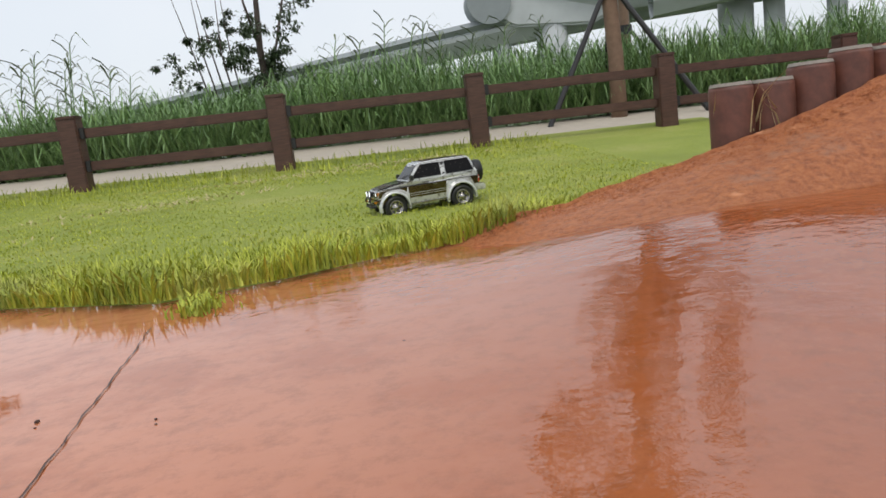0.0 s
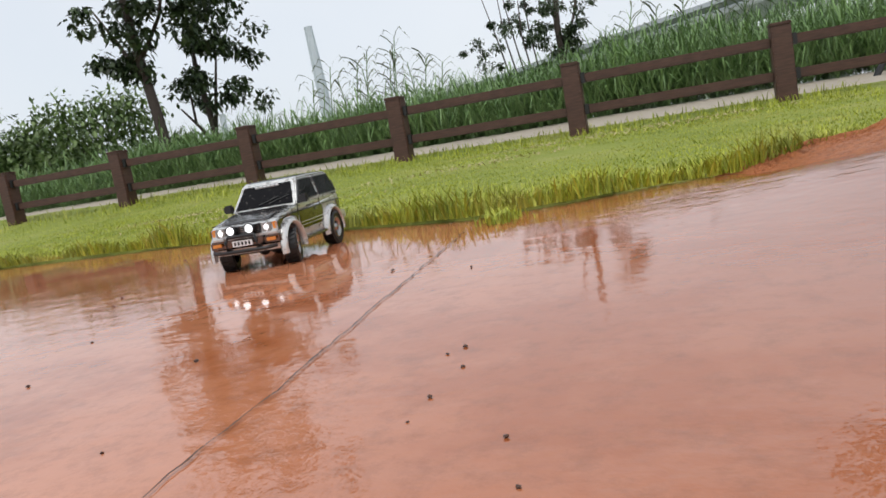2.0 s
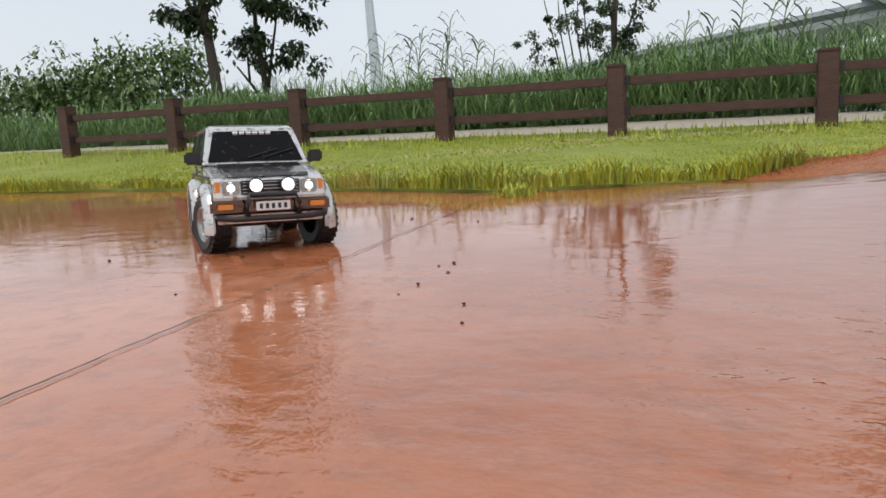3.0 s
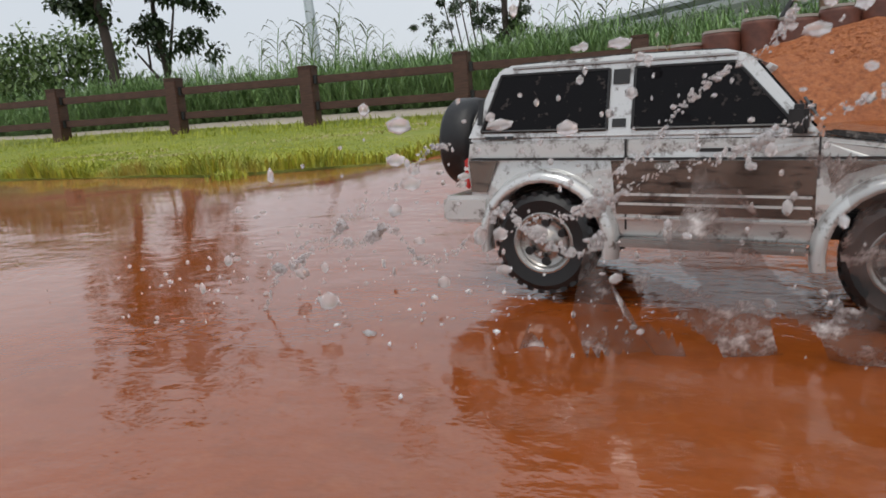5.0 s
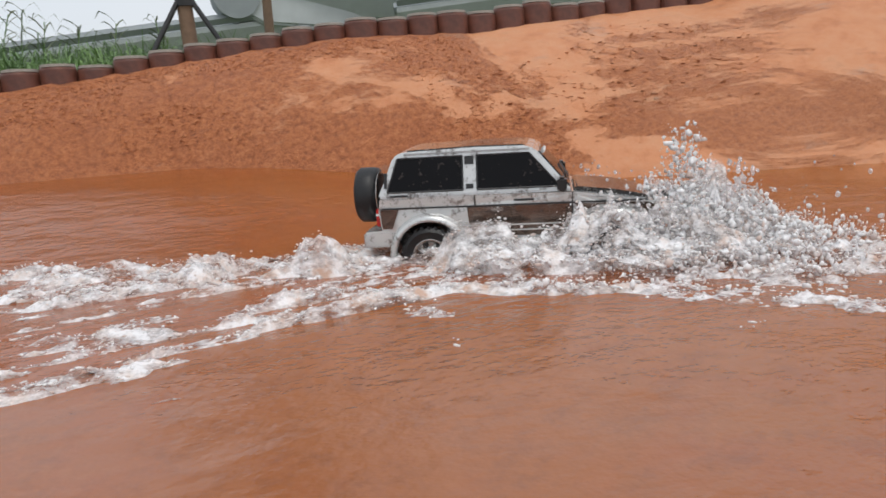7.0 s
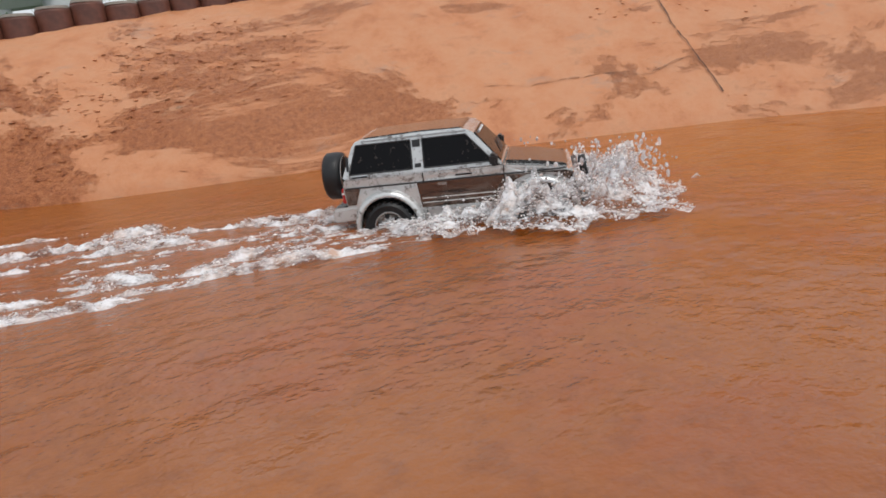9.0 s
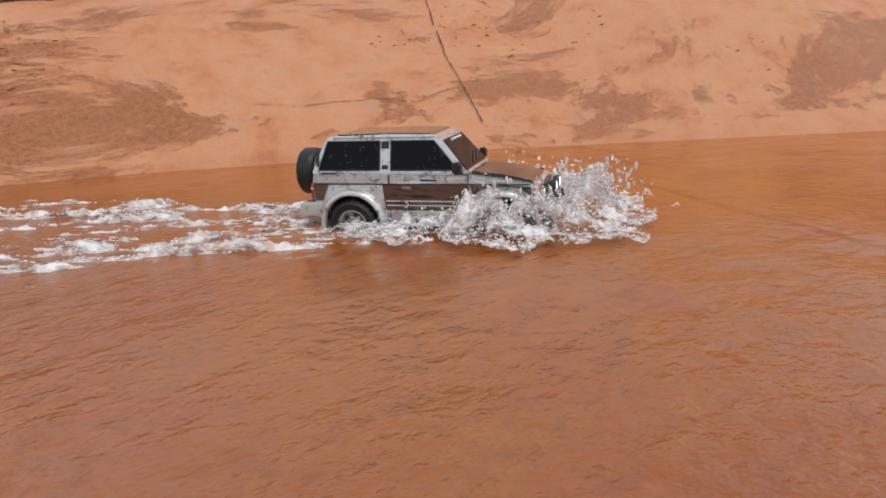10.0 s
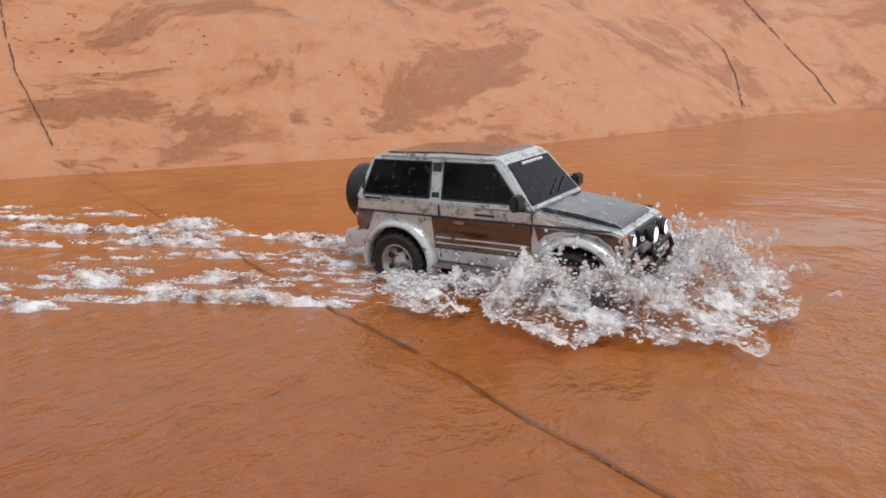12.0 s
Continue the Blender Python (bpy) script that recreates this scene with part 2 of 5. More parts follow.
def build_clay(nt, b):
    v = coords(nt)
    patch = node(nt, "TexNoise", Scale=1.5, Detail=12.0, Roughness=0.77, Distortion=0.5)
    nt.links.new(coords(nt, (0.8, 0.8, 2.2)), patch.inputs["Vector"])
    sep = nt.nodes.new("ShaderNodeSeparateXYZ")
    nt.links.new(v, sep.inputs[0])
    where = nt.nodes.new("ShaderNodeMapRange")
    where.inputs["From Min"].default_value, where.inputs["From Max"].default_value = 2.7, 3.9
    where.inputs["To Min"].default_value, where.inputs["To Max"].default_value = -0.13, 0.05
    nt.links.new(sep.outputs["X"], where.inputs["Value"])
    add = nt.nodes.new("ShaderNodeMath")
    nt.links.new(patch.outputs["Fac"], add.inputs[0])
    nt.links.new(where.outputs["Result"], add.inputs[1])
    smooth = ramp(nt, add.outputs[0], (0.485, (0, 0, 0)), (0.525, (1, 1, 1)))
    grain = noise_fac(nt, v, 60, 7, 0.78)
    mid = noise_fac(nt, v, 7, 7, 0.72)
    rough_c = ramp(nt, grain, (0.34, (0.28, 0.078, 0.026)), (0.5, (0.52, 0.175, 0.062)), (0.68, (0.65, 0.26, 0.105)))
    rough_c = mixc(nt, ramp(nt, mid, (0.5, (0, 0, 0)), (0.7, (0.45, 0.45, 0.45))), rough_c, (0.38, 0.115, 0.045))
    flat_c = ramp(nt, mid, (0.30, (0.48, 0.165, 0.06)), (0.44, (0.60, 0.245, 0.105)), (0.58, (0.62, 0.285, 0.14)), (0.66, (0.55, 0.25, 0.12)), (0.74, (0.42, 0.27, 0.17)))
    flat_c = mixc(nt, ramp(nt, grain, (0.55, (0, 0, 0)), (0.72, (0.35, 0.35, 0.35))), flat_c, (0.45, 0.16, 0.07))
    worn = nt.nodes.new("ShaderNodeMapRange")
    worn.inputs["From Min"].default_value, worn.inputs["From Max"].default_value = 3.6, 5.4
    worn.inputs["To Max"].default_value = 0.8
    nt.links.new(sep.outputs["X"], worn.inputs["Value"])
    rough_c = mixc(nt, worn.outputs["Result"], rough_c, mixc(nt, grain, (0.46, 0.17, 0.07), (0.62, 0.27, 0.13)))
    c = mixc(nt, smooth, rough_c, flat_c)
    smear = noise_fac(nt, coords(nt, (1.0, 1.0, 3.0)), 4.5, 8, 0.75)
    c = mixc(nt, ramp(nt, smear, (0.58, (0, 0, 0)), (0.70, (0.55, 0.55, 0.55))), c, (0.36, 0.255, 0.20))
    c = mixc(nt, ramp(nt, smear, (0.28, (0.5, 0.5, 0.5)), (0.40, (0, 0, 0))), c, (0.30, 0.10, 0.045))
    nt.links.new(c, b.inputs["Base Color"])
    b.inputs["Roughness"].default_value = 0.5
    hh = mixc(nt, smooth, grain, mixc(nt, 0.25, (0.60, 0.60, 0.60), grain))
    bump(nt, b, hh, 1.0, 0.012)


def build_lawn(nt, b):
    v = coords(nt)
    c = ramp(nt, noise_fac(nt, v, 1.3, 6), (0.3, (0.22, 0.28, 0.03)), (0.52, (0.33, 0.38, 0.05)), (0.72, (0.50, 0.47, 0.16)))
    c = mixc(nt, noise_fac(nt, v, 45, 5), c, (0.17, 0.21, 0.03))
    nt.links.new(c, b.inputs["Base Color"])
    b.inputs["Roughness"].default_value = 0.8
    bump(nt, b, noise_fac(nt, v, 90, 4), 0.8, 0.01)


def leafy(dark, light, rough=0.5):
    def build(nt, b):
        g = nt.nodes.new("ShaderNodeNewGeometry")
        c = ramp(nt, g.outputs["Random Per Island"], (0.0, dark), (0.6, light), (1.0, tuple(x * 1.35 for x in light)))
        f = noise_fac(nt, coords(nt), 2.0)
        c = mixc(nt, ramp(nt, f, (0.35, (0.45, 0.45, 0.45)), (0.65, (1, 1, 1))), dark, c)
        nt.links.new(c, b.inputs["Base Color"])
        b.inputs["Roughness"].default_value = rough
        b.inputs["Subsurface Weight"].default_value = 0.0
    return build


def build_blade(nt, b):
    """Fresh green, with drier yellow patches over the lawn."""
    g = nt.nodes.new("ShaderNodeNewGeometry")
    c = ramp(nt, g.outputs["Random Per Island"], (0.0, (0.24, 0.28, 0.02)), (0.6, (0.44, 0.48, 0.04)), (1.0, (0.58, 0.60, 0.08)))
    v = coords(nt)
    c = mixc(nt, ramp(nt, noise_fac(nt, coords(nt, (1.0, 1.8, 1.0)), 1.6, 6, 0.7), (0.50, (0, 0, 0)), (0.66, (0.75, 0.75, 0.75))), c, (0.50, 0.44, 0.14))
    c = mixc(nt, ramp(nt, noise_fac(nt, v, 6.0, 4), (0.40, (0.5, 0.5, 0.5)), (0.55, (0, 0, 0))), c, (0.15, 0.22, 0.025))
    nt.links.new(c, b.inputs["Base Color"])
    b.inputs["Roughness"].default_value = 0.55


def build_wood(nt, b):
    v = coords(nt, (3, 3, 40))
    f = noise_fac(nt, v, 4, 6)
    c = ramp(nt, f, (0.3, (0.045, 0.020, 0.014)), (0.7, (0.105, 0.046, 0.032)))
    c = mixc(nt, ramp(nt, noise_fac(nt, coords(nt), 9), (0.5, (0, 0, 0)), (0.8, (0.4, 0.4, 0.4))), c, (0.15, 0.085, 0.06))
    nt.links.new(c, b.inputs["Base Color"])
    b.inputs["Roughness"].default_value = 0.5
    bump(nt, b, f, 0.3, 0.004)


def build_log(nt, b):
    v = coords(nt)
    f = noise_fac(nt, v, 30, 6)
    c = ramp(nt, f, (0.3, (0.085, 0.030, 0.02)), (0.7, (0.16, 0.058, 0.036)))
    nt.links.new(c, b.inputs["Base Color"])
    b.inputs["Roughness"].default_value = 0.55
    bump(nt, b, f, 0.4, 0.004)


def build_concrete(color):
    def build(nt, b):
        v = coords(nt)
        f = noise_fac(nt, v, 0.6, 6)
        c = ramp(nt, f, (0.3, tuple(x * 0.82 for x in color)), (0.7, color))
        nt.links.new(c, b.inputs["Base Color"])
        b.inputs["Roughness"].default_value = 0.85
    return build


def build_foam(nt, b):
    """White froth, some of it muddy, glossy all over."""
    g_ = nt.nodes.new("ShaderNodeNewGeometry")
    c = ramp(nt, g_.outputs["Random Per Island"], (0.0, (0.70, 0.55, 0.48)), (0.2, (0.86, 0.81, 0.79)), (0.5, (0.95, 0.94, 0.95)), (1.0, (1.0, 1.0, 1.0)))
    nt.links.new(c, b.inputs["Base Color"])
    b.inputs["Roughness"].default_value = 0.2
    b.inputs["IOR"].default_value = 1.4
    b.inputs["Transmission Weight"].default_value = 0.12


def build_churn(nt, b):
    """Muddy water lifted into the wave, under the froth."""
    f = noise_fac(nt, coords(nt), 30, 5, 0.65)
    c = ramp(nt, f, (0.32, (0.62, 0.42, 0.32)), (0.42, (0.80, 0.72, 0.68)), (0.54, (0.95, 0.94, 0.95)))
    nt.links.new(c, b.inputs["Base Color"])
    b.inputs["Roughness"].default_value = 0.12
    b.inputs["IOR"].default_value = 1.4
    thin = noise_fac(nt, coords(nt, (0.6, 1.2, 1.0)), 34, 5, 0.7)
    nt.links.new(ramp(nt, thin, (0.42, (0.04, 0.04, 0.04)), (0.60, (0.92, 0.92, 0.92))), b.inputs["Alpha"])
    bump(nt, b, f, 0.6, 0.008)


def build_curtain(nt, b):
    """A thin sheet of clear water with torn ridges and muddy threads."""
    v = coords(nt, (0.7, 1, 1.0))
    f = noise_fac(nt, v, 30, 6, 0.7)
    # streak highlights and the car's shaded side are put into the sheet's colour
    nt.links.new(ramp(nt, f, (0.42, (0.13, 0.105, 0.095)), (0.56, (0.26, 0.225, 0.215)), (0.68, (0.90, 0.90, 0.90))), b.inputs["Base Color"])
    b.inputs["Roughness"].default_value = 0.1
    b.inputs["IOR"].default_value = 1.18
    a = ramp(nt, f, (0.40, (0.30, 0.30, 0.30)), (0.54, (0.52, 0.52, 0.52)), (0.66, (0.97, 0.97, 0.97)))
    nt.links.new(a, b.inputs["Alpha"])
    bump(nt, b, f, 0.4, 0.02)


def build_drop(nt, b):
    b.inputs["Base Color"].default_value = (0.95, 0.93, 0.93, 1)
    b.inputs["Roughness"].default_value = 0.03
    b.inputs["IOR"].default_value = 1.33
    b.inputs["Transmission Weight"].default_value = 0.7


def build_paint(nt, b):
    """Silver paint, wet, with splashes of mud."""
    v = coords(nt)
    f = noise_fac(nt, v, 70, 6, 0.75)
    c = mixc(nt, ramp(nt, f, (0.52, (0, 0, 0)), (0.64, (0.9, 0.9, 0.9))), (0.66, 0.67, 0.66), (0.13, 0.10, 0.085))
    nt.links.new(c, b.inputs["Base Color"])
    b.inputs["Metallic"].default_value = 0.45
    b.inputs["Roughness"].default_value = 0.18
    b.inputs["Coat Weight"].default_value = 0.6
    bump(nt, b, f, 0.15, 0.002)


def build_panel(nt, b):
    v = coords(nt, (1, 1, 6))
    f = noise_fac(nt, v, 30, 6, 0.75)
    c = mixc(nt, ramp(nt, f, (0.52, (0, 0, 0)), (0.62, (1, 1, 1))), (0.17, 0.125, 0.10), (0.04, 0.028, 0.022))
    nt.links.new(c, b.inputs["Base Color"])
    b.inputs["Metallic"].default_value = 0.92
    b.inputs["Roughness"].default_value = 0.14
    b.inputs["Coat Weight"].default_value = 0.7


def build_hood(nt, b):
    v = coords(nt)
    f = noise_fac(nt, v, 60, 6, 0.75)
    c = mixc(nt, ramp(nt, f, (0.56, (0, 0, 0)), (0.66, (1, 1, 1))), (0.02, 0.017, 0.016), (0.26, 0.23, 0.21))
    nt.links.new(c, b.inputs["Base Color"])
    b.inputs["Roughness"].default_value = 0.15
    b.inputs["Coat Weight"].default_value = 0.6


def build_glass(nt, b):
    v = coords(nt)
    f = noise_fac(nt, v, 120, 3, 0.6)
    c = mixc(nt, ramp(nt, f, (0.62, (0, 0, 0)), (0.68, (1, 1, 1))), (0.006, 0.006, 0.007), (0.05, 0.042, 0.04))
    nt.links.new(c, b.inputs["Base Color"])
    b.inputs["Roughness"].default_value = 0.06
    b.inputs["IOR"].default_value = 1.22
    bump(nt, b, ramp(nt, f, (0.60, (0, 0, 0)), (0.70, (1, 1, 1))), 0.3, 0.001)


def build_lamp_on(nt, b):
    b.inputs["Base Color"].default_value = (0.9, 0.9, 0.9, 1)
    b.inputs["Emission Color"].default_value = (0.95, 0.97, 1.0, 1)
    b.inputs["Emission Strength"].default_value = 1.5


WET = mat("wet_orange_concrete", build_wet)
CLAY = mat("red_clay", build_clay)
LAWN = mat("lawn_soil", build_lawn)
BLADE = mat("grass_blades", build_blade)
STRAW = mat("straw_blades", plain((0.5, 0.42, 0.22), 0.7))
REED = mat("reed_leaves", leafy((0.085, 0.16, 0.05), (0.20, 0.33, 0.11)))
PLUME = mat("reed_plumes", plain((0.15, 0.18, 0.10), 0.8))
LEAF = mat("tree_leaves", leafy((0.018, 0.034, 0.014), (0.06, 0.095, 0.035)))
SHRUB = mat("shrub_leaves", leafy((0.06, 0.11, 0.03), (0.19, 0.27, 0.09)))
BARK = mat("bark", plain((0.085, 0.065, 0.055), 0.85, 0, 0.3, 30, 0.5))
TIMBER = mat("pale_timber", plain((0.23, 0.145, 0.095), 0.75, 0, 0.3, 25, 0.4))
WOOD = mat("brown_fence_wood", build_wood)
LOGM = mat("brown_log", build_log)
LOGTOP = mat("grey_log_top", plain((0.33, 0.30, 0.26), 0.8, 0, 0.25, 60, 0.4))
PATHM = mat("pale_path", plain((0.50, 0.44, 0.36), 0.85, 0, 0.2, 12, 0.4))
SOIL = mat("far_ground", plain((0.10, 0.14, 0.05), 0.9, 0, 0.3, 2))
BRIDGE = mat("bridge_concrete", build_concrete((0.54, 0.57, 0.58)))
BRIDGE_D = mat("darker_bridge_concrete", build_concrete((0.30, 0.33, 0.34)))
HAZE_TINT = mat("haze_tinted_tower", build_concrete((0.68, 0.74, 0.80)))
BLACK = mat("black_plastic", plain((0.018, 0.018, 0.019), 0.4, 0, 0.2, 80))
RUBBER = mat("wet_rubber", plain((0.012, 0.012, 0.013), 0.45, 0, 0.3, 120, 0.3))
CHROME = mat("dirty_chrome", plain((0.42, 0.40, 0.38), 0.22, 0.9, 0.2, 120))
PAINT = mat("silver_paint", build_paint)
PANEL = mat("taupe_metallic_paint", build_panel)
HOOD = mat("black_wet_paint", build_hood)
GLASS = mat("dark_tinted_glass", build_glass)
WHITE = mat("white_print", plain((0.85, 0.85, 0.85), 0.4))
RED = mat("red_lens", plain((0.55, 0.025, 0.02), 0.15, 0, 0.1, 100, 0, 0.5))
AMBER = mat("amber_lens", plain((0.75, 0.25, 0.03), 0.15, 0, 0.1, 100, 0, 0.5))
LAMP = mat("lit_lamp", build_lamp_on)
CRACK = mat("dark_joint", plain((0.10, 0.045, 0.025), 0.6, 0, 0.4, 40))
SUNK = mat("sunken_joint", plain((0.22, 0.072, 0.016), 0.12, 0, 0.4, 40))
STONE = mat("dark_grit", plain((0.10, 0.05, 0.035), 0.6, 0, 0.4, 80))
FOAM = mat("white_water", build_foam)
DROP = mat("clear_drops", build_drop)
CHURN = mat("churned_water", build_churn)
VEIL = mat("flung_water", build_curtain)


# ---------- mesh helpers ----------
def part(name, bm, material, parent=None, label="", smooth=False):
    me = bpy.data.meshes.new(name)
    bm.normal_update()
    bm.to_mesh(me)
    bm.free()
    return finish(name, me, material, parent, label, smooth)


def finish(name, me, material, parent=None, label="", smooth=False):
    for m in material if isinstance(material, tuple) else (material,):
        me.materials.append(m)
    if smooth:
        me.polygons.foreach_set("use_smooth", [True] * len(me.polygons))
    ob = new(name, me)
    if parent:
        ob.parent = parent
    if label:
        tagged(ob, label)
    return ob


def raw(name, verts, faces, material, parent=None, label="", smooth=False):
    me = bpy.data.meshes.new(name)
    me.from_pydata(verts, [], faces)
    me.validate()
    return finish(name, me, material, parent, label, smooth)


def box(bm, c, s, bevel=0.0, m=None):
    r = bmesh.ops.create_cube(bm, size=1.0)
    vs = r["verts"]
    bmesh.ops.scale(bm, vec=s, verts=vs)
    if bevel:
        es = list({e for v in vs for e in v.link_edges})
        r = bmesh.ops.bevel(bm, geom=es, offset=bevel, segments=2, affect="EDGES")
        vs = r["verts"]
    if m is not None:
        bmesh.ops.transform(bm, matrix=m, verts=vs)
    bmesh.ops.translate(bm, vec=c, verts=vs)
    return vs


def prism(bm, outline, y0, y1, inset=None, bevel=0.0):
    """A polygon in x and z drawn out from y0 to y1; inset(x, y, z) reshapes each corner."""
    a = [bm.verts.new((x, y0, z)) for x, z in outline]
    b = [bm.verts.new((x, y1, z)) for x, z in outline]
    n = len(outline)
    fs = [bm.faces.new(a), bm.faces.new(b[::-1])]
    for i in range(n):
        fs.append(bm.faces.new((a[i], b[i], b[(i + 1) % n], a[(i + 1) % n])))
    if inset:
        for v in a + b:
            v.co = inset(*v.co)
    bmesh.ops.recalc_face_normals(bm, faces=fs)
    if bevel:
        es = [e for e in {e for f in fs for e in f.edges} if e.calc_face_angle(0) > 0.35]
        bmesh.ops.bevel(bm, geom=es, offset=bevel, segments=2, affect="EDGES")


def tube(bm, pts, radius, sides=10, radii=None):
    pts = [Vector(p) for p in pts]
    rings = []
    for i, p in enumerate(pts):
        d = (pts[min(i + 1, len(pts) - 1)] - pts[max(i - 1, 0)]).normalized()
        up = Vector((0, 0, 1)) if abs(d.z) < 0.95 else Vector((1, 0, 0))
        u = d.cross(up).normalized()
        w = d.cross(u)
        r = radii[i] if radii else radius
        rings.append([bm.verts.new(p + r * (math.cos(a) * u + math.sin(a) * w)) for a in [2 * math.pi * k / sides for k in range(sides)]])
    for r0, r1 in zip(rings, rings[1:]):
        for k in range(sides):
            bm.faces.new((r0[k], r0[(k + 1) % sides], r1[(k + 1) % sides], r1[k]))
    bm.faces.new(rings[0][::-1])
    bm.faces.new(rings[-1])


def lathe(bm, profile, sides=32, axis="y"):
    """A closed profile of (radius, along) turned round the y axis."""
    rings = []
    for k in range(sides):
        a = 2 * math.pi * k / sides
        rings.append([bm.verts.new((r * math.cos(a), h, r * math.sin(a))) for r, h in profile])
    n = len(profile)
    fs = []
    for k in range(sides):
        r0, r1 = rings[k], rings[(k + 1) % sides]
        for i in range(n - 1):
            fs.append(bm.faces.new((r0[i], r0[i + 1], r1[i + 1], r1[i])))
    bmesh.ops.remove_doubles(bm, verts=[v for r in rings for v in r], dist=1e-6)
    bmesh.ops.recalc_face_normals(bm, faces=[f for f in bm.faces])


def empty(name, label, category, group=""):
    return tagged(new(name), label, category, group)


rng = np.random.default_rng(7)

# ---------- the ground: wet concrete, lawn, clay bank ----------
WATER_Z = 0.0
EDGE = EDGE_PTS  # the lawn's front edge
FOOT = FOOT_PTS  # the bank's foot along the water
TOP = TOP_PTS  # the bank's upper edge


def along(pts, u):
    """A point at the share u of a polyline's length, smoothed between its corners."""
    p = np.array(pts, float)
    d = np.r_[0, np.cumsum(np.linalg.norm(np.diff(p[:, :2], axis=0), axis=1))]
    s = u * d[-1]
    return np.array([np.interp(s, d, p[:, k]) for k in range(p.shape[1])])


def step_at(pts, u):
    """A point at the share u of a polyline's corners."""
    p = np.array(pts, float)
    k = np.arange(len(p))
    return np.array([np.interp(u * (len(p) - 1), k, p[:, j]) for j in range(p.shape[1])])


def ease(a, b, x):
    q = min(max((x - a) / (b - a), 0.0), 1.0)
    return q * q * (3 - 2 * q)


def wet_z(x, y):
    """The paving rises a little towards the bank."""
    return 0.056 * ease(1.0, 1.9, x) * (1 - ease(2.9, 3.9, x)) * ease(1.45, 2.35, y) * (1 - ease(2.42, 2.6, y))


def pool_z(x, y=0.0):
    """The film of rain runs down the paving into the pool, which lies a little lower."""
    return -0.030 * ease(1.4, 2.4, x) * (1 - ease(1.5, 2.1, y) * (1 - ease(2.9, 3.9, x)))


def edge_y(x):
    return float(np.interp(x, [p[0] for p in EDGE], [p[1] for p in EDGE]))


def lawn_z(x, y):
    e = edge_y(x)
    u = min(max((y - e) / (FENCE_Y - e), 0.0), 1.3)
    base = FENCE_Z + FENCE_FALL * x
    return 0.012 + (base - 0.012) * u ** 2.0 + 0.012 * noise.noise((x * 1.1, y * 1.1, 0))


def grid_mesh(name, us, vs, place, material, label, kind="structure", smooth=True):
    verts = [tuple(place(u, v)) for u in us for v in vs]
    n = len(vs)
    faces = [(i * n + j, (i + 1) * n + j, (i + 1) * n + j + 1, i * n + j + 1) for i in range(len(us) - 1) for j in range(n - 1)]
    return tagged(raw(name, verts, faces, material, None, "", smooth), label, "", "", kind)


def spread(lo, hi, n):
    return [lo + (hi - lo) * i / (n - 1) for i in range(n)]


# far ground reaches the horizon, just below everything else
grid_mesh("ground", spread(-600, 600, 13), spread(-600, 600, 13), lambda x, y: (x, y, -0.25), SOIL, "dull green far ground under haze")
grid_mesh("water", spread(-9, 12, 170), spread(-9, 6.0, 120), lambda x, y: (x, y, WATER_Z + wet_z(x, y) + pool_z(x, y)), WET,
          "orange muddy water over wet concrete paving")
grid_mesh("lawn", spread(-14, 3.6, 120), spread(0, 1, 50),
          lambda x, v: (x, edge_y(x) - 0.02 + v * (FENCE_Y + 0.35 - edge_y(x)), lawn_z(x, edge_y(x) - 0.02 + v * (FENCE_Y + 0.35 - edge_y(x))) - (0.04 if v == 0 else 0.008)),
          LAWN, "short green lawn with yellow dead patches")
grid_mesh("path", spread(-16, 14, 60), spread(FENCE_Y + 0.3, FENCE_Y + 1.5, 6),
          lambda x, y: (x, y, FENCE_Z + FENCE_FALL * x + 0.085 * (y - FENCE_Y - 0.3) + 0.01 * noise.noise((x, y, 3))), PATHM, "pale sandy path behind the fence")
grid_mesh("field", spread(-60, 60, 40), spread(FENCE_Y + 1.4, FENCE_Y + 40, 12),
          lambda x, y: (x, y, FENCE_Z + 0.06), SOIL, "green ground among the reeds")


def bank_place(u, v):
    f, t = step_at(FOOT, u), step_at(TOP, u)
    p = f + (t - f) * min(v, 1.0)  # v below 0: under the water
    if v > 1:
        out = (t - f)[:2] / np.linalg.norm((t - f)[:2])
        p = p + np.array([*(out * (v - 1) * 6 * ease(0.22, 0.36, u)), 0.01])
    bulge = 0.05 * math.sin(math.pi * min(max(v, 0), 1)) * min(1, (t[2] - f[2]) * 3)
    lump = 0.025 * noise.noise((p[0] * 2.2, p[1] * 2.2, 1)) + 0.008 * noise.noise((p[0] * 9, p[1] * 9, 2)) + 0.004 * noise.noise((p[0] * 24, p[1] * 24, 3)) + 0.002 * noise.noise((p[0] * 55, p[1] * 55, 4))
    return (p[0], p[1], p[2] + bulge + lump * min(1, 4 * max(v, 0) + 0.15) - 0.04 * ease(0.0, 0.07, -v))


grid_mesh("clay_bank", spread(0, 1, 620), spread(-0.07, 1.2, 96), bank_place, CLAY, "red clay bank over cracked concrete, wet at its foot")
